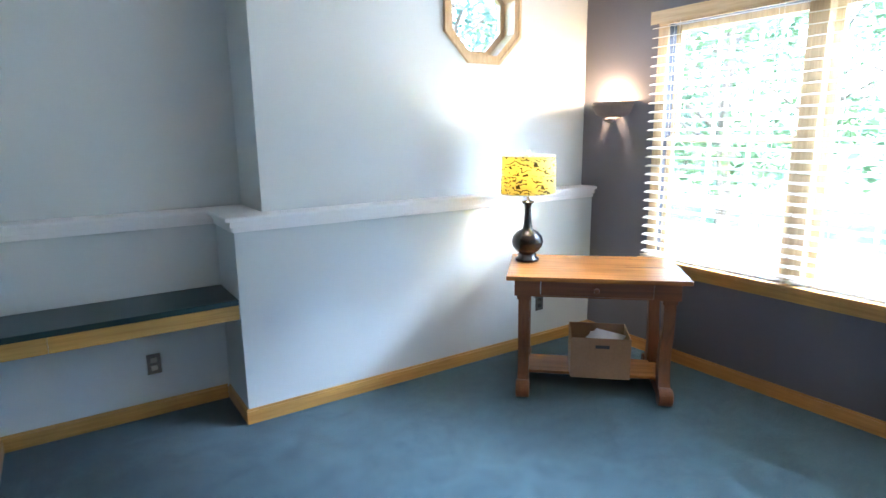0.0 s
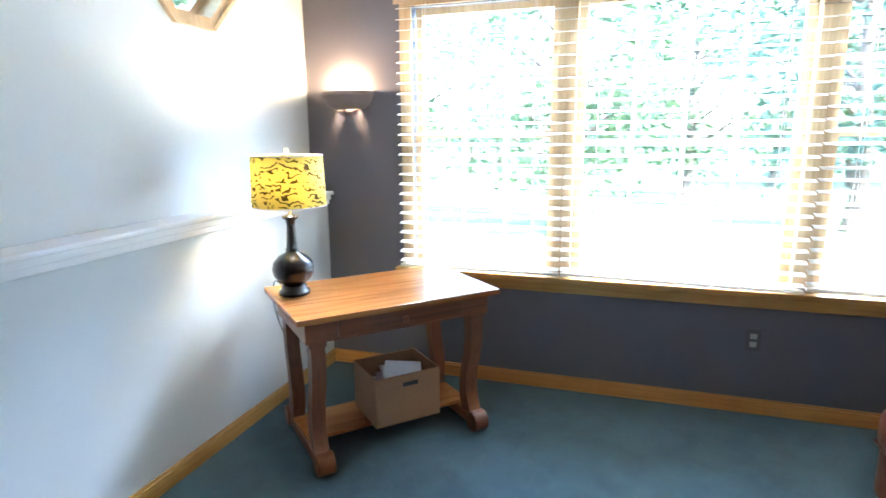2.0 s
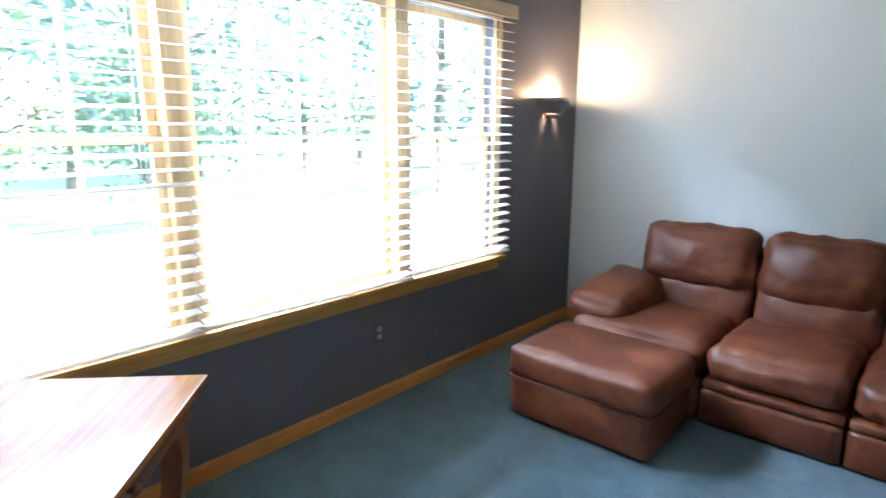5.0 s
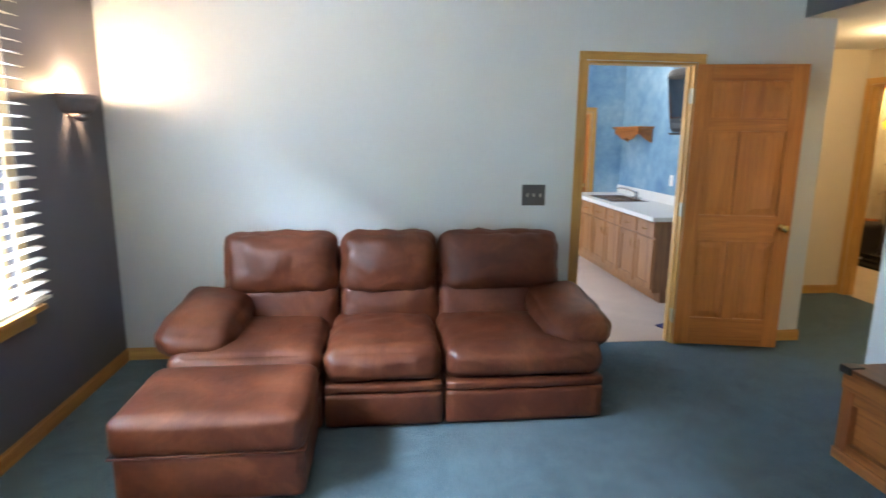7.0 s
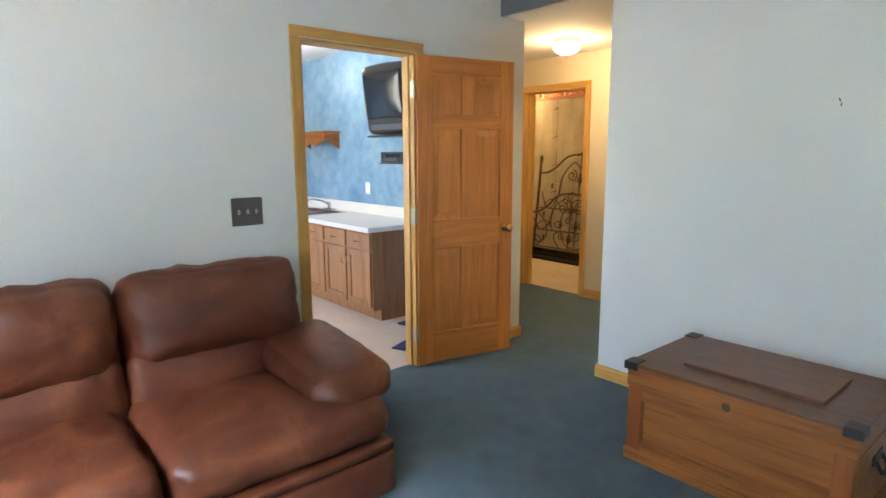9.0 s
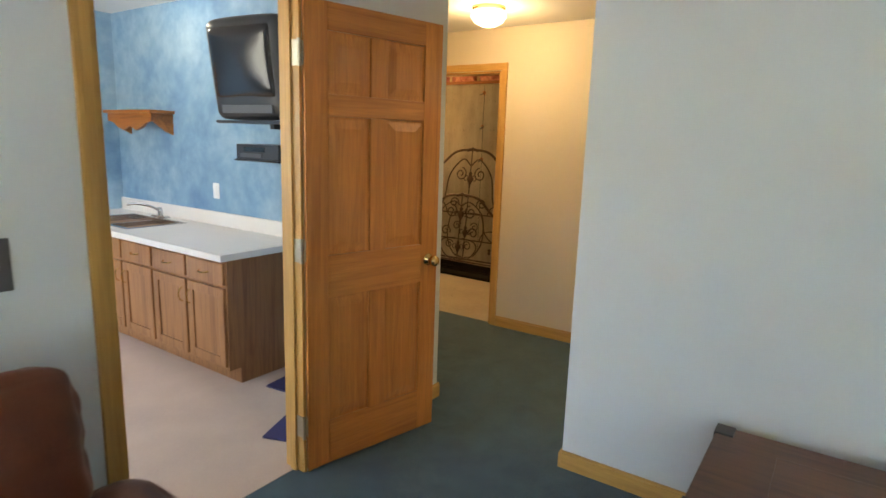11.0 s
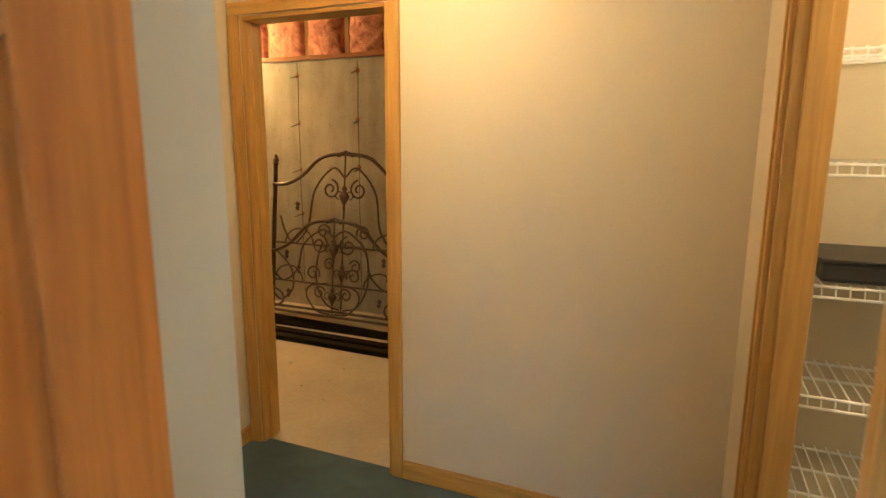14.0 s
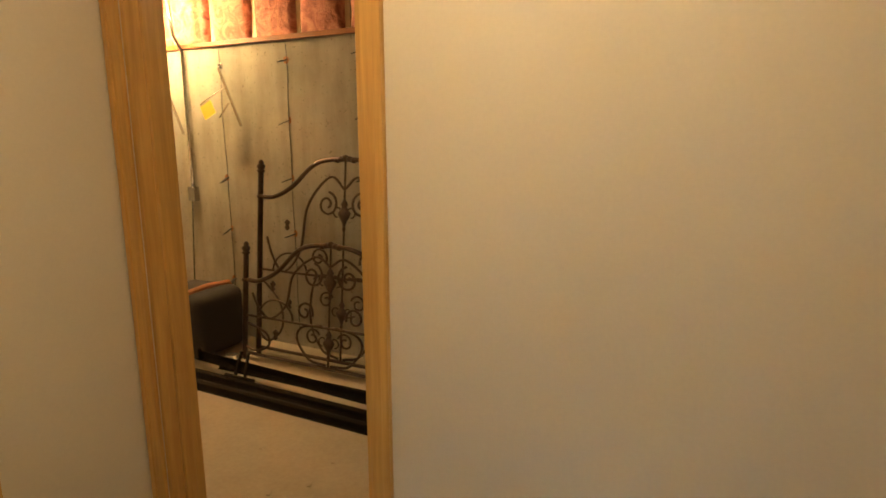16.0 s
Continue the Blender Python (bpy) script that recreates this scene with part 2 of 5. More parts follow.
CHEST = timber("old_chest_pine", (0.38, 0.142, 0.036), (0.20, 0.066, 0.018), 1, 0.40, 13)
CHEST_Z = timber("old_chest_pine_upright", (0.33, 0.105, 0.028), (0.19, 0.058, 0.016), 2, 0.40, 11)
CHEST_D = timber("dark_chest_lid", (0.165, 0.068, 0.030), (0.095, 0.038, 0.018), 1, 0.38, 20)
CABINET = timber("cabinet_oak", (0.36, 0.17, 0.062), (0.24, 0.10, 0.036), 2, 0.4)
SLAT = backlit("blind_slat", (0.82, 0.78, 0.70), 0.3)
GRILLE = backlit("grille_vinyl", (0.85, 0.85, 0.84), 0.55)
VINYL = surface("white_vinyl", (0.82, 0.82, 0.82), 0.35, vary=0.02, bump=0.0)
BLACK = surface("black_gloss", (0.012, 0.010, 0.010), 0.22, vary=0.1, bump=0.0)
DARK = surface("dark_plastic", (0.022, 0.022, 0.024), 0.4, vary=0.1, bump=0.05)
GREY = surface("grey_plate", (0.085, 0.085, 0.09), 0.4, vary=0.05, bump=0.0)
IRON = surface("aged_bronze_metal", (0.105, 0.076, 0.064), 0.32, 0.7, 8, 90, 0.25, 0.2)
STEEL = surface("brushed_steel", (0.55, 0.55, 0.55), 0.25, 1.0, vary=0.05, bump=0.05)
BRASS = surface("polished_brass", (0.72, 0.50, 0.20), 0.16, 1.0, vary=0.05, bump=0.0)
HINGE = surface("hinge_metal", (0.50, 0.46, 0.36), 0.35, 0.9, vary=0.1, bump=0.0)
BOWL = surface("sconce_plaster", (0.17, 0.145, 0.15), 0.6, fine=50, vary=0.12, bump=0.2)
CARD = surface("cardboard", (0.29, 0.165, 0.090), 0.85, large=5, vary=0.1, bump=0.15)
PAPER = surface("white_paper", (0.78, 0.77, 0.79), 0.8, vary=0.03, bump=0.0)
TEAL = surface("dark_teal_laminate", (0.016, 0.045, 0.052), 0.3, fine=200, vary=0.15, bump=0.05)
COUNTER = surface("cream_laminate", (0.74, 0.71, 0.67), 0.35, fine=220, vary=0.04, bump=0.0)
BEIGE = surface("beige_kitchen_carpet", (0.50, 0.38, 0.30), 0.9, large=3, fine=150, vary=0.07, bump=0.3)
NAVY = surface("navy_mat", (0.025, 0.022, 0.09), 0.9, fine=150, vary=0.15, bump=0.4)
BLUE = kitchen_wall_material()
CONCRETE = concrete_material()
SLAB = surface("dusty_concrete_floor", (0.42, 0.36, 0.27), 0.85, large=2.2, fine=45, vary=0.10, bump=0.2)
FLUFF = fluff_material()
SHADE = shade_material()
LAMPGLASS = glow("lit_ceiling_glass", (1.0, 0.84, 0.52), 0.10)
BULB = glow("lit_bulb", (1.0, 0.80, 0.50), 0.4)
GRASS = surface("lawn", (0.10, 0.15, 0.05), 0.95, large=0.4, fine=8, vary=0.25, bump=0.4, depth=0.05)
BARK = surface("bark", (0.12, 0.09, 0.065), 0.9, large=3, fine=20, vary=0.3, bump=0.6, depth=0.02)
LEAF = leaf_material("leaves", (0.05, 0.085, 0.035), (0.12, 0.17, 0.075))
LEAF_B = leaf_material("blue_green_leaves", (0.045, 0.085, 0.06), (0.09, 0.14, 0.10))
DRIVE = surface("pale_concrete_drive", (0.30, 0.30, 0.30), 0.85, large=0.8, fine=30, vary=0.08, bump=0.3)
STRAP = surface("tan_strap", (0.34, 0.13, 0.045), 0.6, vary=0.1)
FABRIC = surface("charcoal_fabric", (0.05, 0.044, 0.042), 0.9, fine=180, vary=0.15, bump=0.3)
YELLOW = surface("yellow_tag", (0.75, 0.55, 0.04), 0.6, vary=0.03)
SIDING = surface("house_siding", (0.5, 0.47, 0.42), 0.8)


# ---- building blocks ----
def boxes(*items, bevel=0.0, segments=2):
    """One bmesh of boxes (x0, y0, z0, x1, y1, z1), with rounded edges."""
    bm = bmesh.new()
    for x0, y0, z0, x1, y1, z1 in items:
        m = Matrix.LocRotScale(((x0 + x1) / 2, (y0 + y1) / 2, (z0 + z1) / 2), None, (abs(x1 - x0), abs(y1 - y0), abs(z1 - z0)))
        bmesh.ops.create_cube(bm, size=1, matrix=m)
    if bevel:
        bmesh.ops.bevel(bm, geom=bm.edges[:], offset=bevel, segments=segments, affect="EDGES", profile=0.6)
    return bm


def lathe(profile, steps=28, axis="z"):
    """A turned body from (radius, height) pairs."""
    bm = bmesh.new()
    rings = []
    for r, h in profile:
        ring = []
        for k in range(steps):
            a = 2 * math.pi * k / steps
            ring.append(bm.verts.new((max(r, 1e-4) * math.cos(a), max(r, 1e-4) * math.sin(a), h)))
        rings.append(ring)
    for a, b in zip(rings, rings[1:]):
        for k in range(steps):
            bm.faces.new((a[k], a[(k + 1) % steps], b[(k + 1) % steps], b[k]))
    bm.faces.new(rings[0][::-1])
    bm.faces.new(rings[-1])
    if axis == "x":
        bmesh.ops.rotate(bm, verts=bm.verts, matrix=Matrix.Rotation(radians(90), 3, "Y"))
    if axis == "y":
        bmesh.ops.rotate(bm, verts=bm.verts, matrix=Matrix.Rotation(radians(90), 3, "X"))
    return bm


def prism(points, a, b, axis="y"):
    """An outline (u, v) drawn out from a to b along an axis."""
    def at(u, v, w):
        return {"x": (w, u, v), "y": (u, w, v), "z": (u, v, w)}[axis]
    bm = bmesh.new()
    one, two = [bm.verts.new(at(u, v, a)) for u, v in points], [bm.verts.new(at(u, v, b)) for u, v in points]
    n = len(points)
    for k in range(n):
        bm.faces.new((one[k], one[(k + 1) % n], two[(k + 1) % n], two[k]))
    bm.faces.new(one[::-1])
    bm.faces.new(two)
    bmesh.ops.recalc_face_normals(bm, faces=bm.faces)
    return bm


def tube(points, radius, sides=8):
    bm = bmesh.new()
    pts = [Vector(p) for p in points]
    rings, side = [], None
    for k, p in enumerate(pts):
        d = (pts[min(k + 1, len(pts) - 1)] - pts[max(k - 1, 0)]).normalized()
        if side is None:
            side = d.orthogonal().normalized()
        side = (side - d * side.dot(d)).normalized()
        up = d.cross(side)
        r = radius[k] if isinstance(radius, list) else radius
        rings.append([bm.verts.new(p + r * (math.cos(2 * math.pi * j / sides) * side + math.sin(2 * math.pi * j / sides) * up)) for j in range(sides)])
    for a, b in zip(rings, rings[1:]):
        for j in range(sides):
            bm.faces.new((a[j], a[(j + 1) % sides], b[(j + 1) % sides], b[j]))
    bm.faces.new(rings[0][::-1])
    bm.faces.new(rings[-1])
    return bm


def curve(controls, steps=8):
    """A smooth line through control points."""
    c = [Vector(p) for p in controls]
    c = [2 * c[0] - c[1]] + c + [2 * c[-1] - c[-2]]
    out = []
    for k in range(1, len(c) - 2):
        for s in range(steps):
            u = s / steps
            a, b, d, e = c[k - 1], c[k], c[k + 1], c[k + 2]
            out.append(0.5 * (2 * b + (d - a) * u + (2 * a - 5 * b + 4 * d - e) * u * u + (3 * b - a - 3 * d + e) * u ** 3))
    return out + [c[-2]]


def joined(*bms):
    out = bmesh.new()
    for bm in bms:
        me = bpy.data.meshes.new("piece")
        bm.to_mesh(me)
        bm.free()
        out.from_mesh(me)
        bpy.data.meshes.remove(me)
    return out


def moved(bm, m):
    bmesh.ops.transform(bm, matrix=m, verts=bm.verts)
    return bm


def pillow(x0, y0, z0, x1, y1, z1, r=0.06, puff=(0, 0, 0.02), wrinkle=0.004, n=12):
    """A stuffed, rounded block; puff: how far its faces swell along x, y and z."""
    bm = bmesh.new()
    bmesh.ops.create_cube(bm, size=2)
    bmesh.ops.subdivide_edges(bm, edges=bm.edges[:], cuts=n, use_grid_fill=True)
    c, h = Vector(((x0 + x1) / 2, (y0 + y1) / 2, (z0 + z1) / 2)), Vector(((x1 - x0) / 2, (y1 - y0) / 2, (z1 - z0) / 2))
    for v in bm.verts:
        p = Vector(tuple(math.copysign(abs(a) ** 0.75, a) for a in v.co))
        q = Vector(tuple(p[k] * h[k] for k in range(3)))
        core = Vector(tuple(max(-(h[k] - r), min(h[k] - r, q[k])) for k in range(3)))
        d = q - core
        pos = core + (d.normalized() * r if d.length > 1e-6 else d)
        for k in range(3):
            i, j = (k + 1) % 3, (k + 2) % 3
            pos[k] += math.copysign(1, p[k]) * abs(p[k]) * puff[k] * (1 - p[i] ** 2) * (1 - p[j] ** 2)
        w = noise.noise((pos + c) * 9) + 0.6 * noise.noise((pos + c) * 19)
        v.co = c + pos + (pos.normalized() * w * wrinkle)
    return bm


def mesh_ob(name, bm, material, smooth=False):
    me = bpy.data.meshes.new(name)
    bm.normal_update()
    bm.to_mesh(me)
    bm.free()
    me.materials.append(material)
    if smooth:
        me.shade_smooth()
    return new(name, me)


def part(name, bm, material, parent, label="", smooth=False):
    ob = mesh_ob(name, bm, material, smooth)
    ob.parent = parent
    return tagged(ob, label) if label else ob


def thing(name, label, category, m=None, group="", kind=""):
    ob = new(name)
    ob.empty_display_size = 0.1
    ob.matrix_world = m or Matrix.Identity(4)
    return tagged(ob, label, category, group, kind)


def fixed(name, bm, material, label="", category="", smooth=False):
    return tagged(mesh_ob(name, bm, material, smooth), label, category or name.split("_")[0], kind="structure")


# ---- the setting ----
EAST, NORTH, WEST, H, HALL_H = 3.98, 4.54, -0.70, 2.75, 2.36
fixed("floor", boxes((-1.0, -0.06, -0.1, 4.1, 5.2, 0), (-2.40, -1.27, -0.1, -1.0, 0.885, 0)), CARPET, "teal blue-green cut-pile carpet, slightly worn", "carpet")
fixed("floor_kitchen", boxes((-1.0, -3.42, -0.1, 2.9, -0.06, 0.002)), BEIGE, "beige low-pile kitchen floor", "floor")
fixed("floor_storage", boxes((-4.7, -4.9, -0.1, -2.40, 1.2, -0.008)), SLAB, "dusty tan concrete floor with chips", "floor")
fixed("floor_closet", boxes((-2.40, 0.885, -0.1, -0.70, 2.1, -0.002)), CARPET, "teal carpet in the closet", "carpet")
fixed("ceiling", boxes((-0.82, -0.12, H, 4.12, 5.22, H + 0.1)), CEILING, "white painted ceiling")
fixed("ceiling_hall", boxes((-2.48, -1.39, HALL_H, -0.70, 0.9, HALL_H + 0.1)), CEILING, "white hall ceiling")
fixed("ceiling_kitchen", boxes((-1.0, -3.5, 2.45, 2.9, -0.12, 2.55)), CEILING, "white kitchen ceiling")
fixed("ceiling_storage", boxes((-4.8, -4.9, 2.75, -2.40, 1.2, 2.85)), PINE_Y, "bare timber storage ceiling")
fixed("ceiling_closet", boxes((-2.48, 0.9, 2.36, -0.70, 2.2, 2.46)), CEILING, "white closet ceiling")
# south wall with the kitchen doorway
fixed("wall_south", boxes((-0.95, -0.12, 0, 0.06, 0, H), (0.845, -0.12, 0, 4.12, 0, H), (0.06, -0.12, 2.04, 0.845, 0, H)), PAINT, "pale blue-grey painted wall", "wall")
# east wall with the triple window
WY0, WY1, WZ0, WZ1 = 1.05, 3.96, 0.68, 2.20
fixed("wall_east", boxes((EAST, 0, 0, EAST + 0.14, WY0, H), (EAST, WY1, 0, EAST + 0.14, 5.2, H), (EAST, WY0, 0, EAST + 0.14, WY1, WZ0), (EAST, WY0, WZ1, EAST + 0.14, WY1, H)), SLATE, "dark slate-purple painted window wall", "wall")
# north wall: thick half wall below, thinner wall above with an octagonal opening
UP = 4.65
fixed("wall_north_lower", boxes((1.36, NORTH, 0, EAST, 4.95, 1.08)), PAINT, "pale painted half wall under the ledge", "wall")
OX, OZ, OR, OC = 3.03, 2.275, 0.265, 0.265 * math.tan(radians(22.5))
corner = [(OX + OC, OZ + OR), (OX + OR, OZ + OR), (OX + OR, OZ + OC)]
tri = []
for sx, sz in ((1, 1), (-1, 1), (1, -1), (-1, -1)):
    tri.append(prism([(OX + sx * (u - OX), OZ + sz * (v - OZ)) for u, v in corner], UP, UP + 0.15))
fixed("wall_north_upper", joined(boxes((1.54, UP, 1.08, OX - OR, UP + 0.15, H), (OX + OR, UP, 1.08, EAST, UP + 0.15, H), (OX - OR, UP, 1.08, OX + OR, UP + 0.15, OZ - OR), (OX - OR, UP, OZ + OR, OX + OR, UP + 0.15, H), (1.54, 4.80, 1.08, 1.66, 5.06, H)), *tri), PAINT, "pale painted wall above the ledge", "wall")
fixed("wall_recess_lower", boxes((0.13, 4.95, 0, 1.36, 5.2, 1.08)), PAINT, "pale painted wall behind the built-in shelf", "wall")
fixed("wall_recess_upper", boxes((0.13, 5.06, 1.08, 1.66, 5.2, H)), PAINT, "pale painted recessed wall above the ledge", "wall")
fixed("wall_recess_west", boxes((0.13, 4.4, 0, 0.25, 4.95, H), (-0.82, 4.4, 0, 0.13, 4.52, H), (0.13, 4.95, 1.08, 0.25, 5.06, H)), PAINT, "pale painted side of the shelf recess", "wall")
fixed("wall_west", boxes((WEST - 0.12, 0.905, 0, WEST, 4.4, H), (WEST - 0.12, -0.12, HALL_H + 0.1, WEST, 0.92, H), (WEST - 0.014, 0, HALL_H, WEST, 0.92, HALL_H + 0.1)), PAINT, "pale blue-grey wall with two small nail marks", "wall")
# hall
fixed("wall_hall_east", boxes((-0.95, -1.27, 0, -0.931, -0.12, HALL_H)), CREAM, "cream painted hall wall", "wall")
fixed("wall_hall_south", boxes((-2.36, -1.39, 0, -1.90, -1.27, HALL_H), (-1.12, -1.39, 0, -0.93, -1.27, HALL_H), (-1.90, -1.39, 2.04, -1.12, -1.27, HALL_H)), CREAM, "cream painted hall wall with a closed door", "wall")
DB0, DB1 = -1.20, -0.46
fixed("wall_hall_west", boxes((-2.48, -1.39, 0, -2.36, DB0, HALL_H), (-2.48, DB1, 0, -2.36, 0.95, HALL_H), (-2.48, DB0, 2.04, -2.36, DB1, HALL_H)), CREAM, "cream painted hall wall with the storage doorway", "wall")
DD0, DD1 = -1.80, -0.90
fixed("wall_hall_north", boxes((-2.36, 0.885, 0, DD0, 0.98, HALL_H), (DD1, 0.885, 0, WEST - 0.12, 0.98, HALL_H), (DD0, 0.885, 2.04, DD1, 0.98, HALL_H)), CREAM, "cream painted hall wall with the closet doorway", "wall")
fixed("wall_closet", boxes((-2.48, 0.95, 0, -2.36, 2.2, 2.4), (-2.36, 2.08, 0, -0.82, 2.2, 2.4)), CREAM, "cream closet wall", "wall")
# kitchen
fixed("wall_kitchen_west", boxes((-0.93, -3.42, 0, -0.88, -0.12, 2.45)), BLUE, "sponged sky-blue painted kitchen wall", "wall")
KD0, KD1 = -0.465, 0.30
fixed("wall_kitchen_south", boxes((-0.93, -3.5, 0, KD0, -3.38, 2.45), (KD1, -3.5, 0, 2.9, -3.38, 2.45), (KD0, -3.5, 1.84, KD1, -3.38, 2.45)), BLUE, "sponged blue painted kitchen wall", "wall")
fixed("wall_kitchen_east", boxes((2.78, -3.5, 0, 2.9, -2.85, 2.45), (2.78, -1.15, 0, 2.9, -0.12, 2.45), (2.78, -2.85, 0, 2.9, -1.15, 0.9), (2.78, -2.85, 2.2, 2.9, -1.15, 2.45)), BLUE, "sponged blue painted kitchen wall", "wall")
# storage
fixed("wall_storage_west", boxes((-4.7, -4.9, -0.1, -4.55, 1.2, 2.19)), CONCRETE, "bare poured concrete foundation wall with tie marks", "wall")
fixed("wall_storage_ends", boxes((-4.7, -5.0, -0.1, -2.4, -4.9, 2.75), (-4.7, 1.2, -0.1, -2.4, 1.3, 2.75), (-2.48, -4.9, -0.1, -2.40, -1.39, 2.75), (-2.48, 0.95, -0.1, -2.40, 1.2, 2.75)), CONCRETE, "bare concrete storage wall", "wall")
fixed("wall_storage_rim", boxes((-4.9, -4.9, 2.19, -4.80, 1.2, 2.75)), PINE_Y, "rim timber behind the insulation", "wall")

# ledge along the north wall
ledge = thing("ledge", "white painted wooden ledge with stepped moulding on the half wall", "ledge", kind="structure")
part("ledge_cap", boxes((1.31, NORTH - 0.05, 1.112, EAST, UP, 1.135), (0.25, 4.90, 1.112, 1.31, 5.06, 1.135), (1.31, UP, 1.112, 1.54, 5.06, 1.135), bevel=0.007), WHITE, ledge)
part("ledge_moulding", boxes((1.335, NORTH - 0.028, 1.080, EAST, NORTH, 1.112), (1.335, NORTH, 1.080, 1.36, 4.922, 1.112), (0.25, 4.922, 1.080, 1.36, 4.95, 1.112), (1.35, NORTH - 0.014, 1.052, EAST, NORTH, 1.080), (1.346, NORTH, 1.052, 1.36, 4.936, 1.080), (0.25, 4.936, 1.052, 1.36, 4.95, 1.080), bevel=0.005), WHITE, ledge)


def skirting(name, x0, y0, x1, y1, inward, mat):
    """A wooden skirting board from one floor point to another; inward: the side of the room."""
    t = 0.014
    if abs(x1 - x0) > abs(y1 - y0):
        a = boxes((x0, y0, 0, x1, y0 + inward * t, 0.072), (x0, y0, 0.072, x1, y0 + inward * t * 0.6, 0.085), bevel=0.003)
    else:
        a = boxes((x0, y0, 0, x0 + inward * t, y1, 0.072), (x0, y0, 0.072, x0 + inward * t * 0.6, y1, 0.085), bevel=0.003)
    return fixed(name, a, mat, "honey oak baseboard along the wall", "baseboard")


skirting("baseboard", 0.905, 0, EAST, 0, 1, OAK_X)
skirting("baseboard", -0.964, 0, -0.0, 0, 1, OAK_X)
skirting("baseboard", EAST, 0.014, EAST, NORTH - 0.014, -1, SHADED_OAK_Y)
skirting("baseboard", 1.346, NORTH, EAST, NORTH, -1, OAK_X)
skirting("baseboard", 1.36, NORTH, 1.36, 4.936, -1, OAK_Y)
skirting("baseboard", 0.25, 4.95, 1.346, 4.95, -1, OAK_X)
skirting("baseboard", 0.25, 4.4, 0.25, 4.936, 1, OAK_Y)
skirting("baseboard", WEST, 0.905, WEST, 4.4, 1, OAK_Y)
skirting("baseboard", WEST - 0.12, 0.905, WEST + 0.014, 0.905, -1, OAK_X)
skirting("baseboard", -0.95, -1.256, -0.95, 0.014, -1, OAK_Y)
skirting("baseboard", -2.36, -1.27, -1.965, -1.27, 1, OAK_X)
skirting("baseboard", -2.36, DB1 + 0.06, -2.36, 0.885, 1, OAK_Y)
skirting("baseboard", -2.346, 0.885, DD0 - 0.06, 0.885, -1, OAK_X)


def casing(name, axis, w0, w1, a, b, top, side, label, width=0.058, jambs=True):
    """A door's wooden casing: on a wall between w0 and w1, round an opening a to b along the axis ("x" or "y")."""
    t = thing(name, label, "door frame", kind="structure")
    face = w1 if side > 0 else w0
    def bx(u0, u1, z0, z1, out, inn=0.0):
        v0, v1 = face + side * inn, face + side * out
        return (u0, v0, z0, u1, v1, z1) if axis == "x" else (v0, u0, z0, v1, u1, z1)
    flat = OAK_X if axis == "x" else OAK_Y
    for u0, u1, s in ((a - width, a - 0.004, 1), (b + 0.004, b + width, -1)):
        step = (u0, u0 + 0.02) if s > 0 else (u1 - 0.02, u1)
        part("casing_side", boxes(bx(u0, u1, 0, top + 0.004, 0.012), bx(step[0], step[1], 0, top + 0.004, 0.018, 0.012), bevel=0.003), OAK_Z, t)
    part("casing_head", boxes(bx(a - width, b + width, top + 0.0045, top + width, 0.012), bx(a - width, b + width, top + width - 0.02, top + width, 0.018, 0.012), bevel=0.003), flat, t)
    if jambs:
        def jb(u0, u1, z0, z1, v0=w0, v1=w1):
            return (u0, v0, z0, u1, v1, z1) if axis == "x" else (v0, u0, z0, v1, u1, z1)
        mid = (w0 + w1) / 2
        part("jamb", boxes(jb(a - 0.004, a + 0.014, 0, top), jb(a + 0.014, a + 0.026, 0, top - 0.02, mid - 0.02, mid + 0.018), bevel=0.002), OAK_Z, t)
        part("jamb", boxes(jb(b - 0.014, b + 0.004, 0, top), jb(b - 0.026, b - 0.014, 0, top - 0.02, mid - 0.02, mid + 0.018), bevel=0.002), OAK_Z, t)
        part("head_jamb", boxes(jb(a + 0.0145, b - 0.0145, top - 0.016, top + 0.004), bevel=0.002), flat, t)
    return t


casing("door_frame_1", "x", -0.12, 0, 0.06, 0.845, 2.04, 1, "honey oak casing of the kitchen doorway")
casing("door_frame_2", "y", -2.48, -2.36, DB0, DB1, 2.04, 1, "honey oak casing of the storage doorway")
casing("door_frame_3", "x", -1.39, -1.27, -1.90, -1.12, 2.04, 1, "honey oak casing of a closed hall door")
casing("door_frame_4", "x", 0.885, 0.98, DD0, DD1, 2.04, -1, "reddish oak casing of the closet doorway")
casing("door_frame_5", "x", -3.5, -3.38, KD0, KD1, 1.84, 1, "honey oak casing of the far kitchen door")


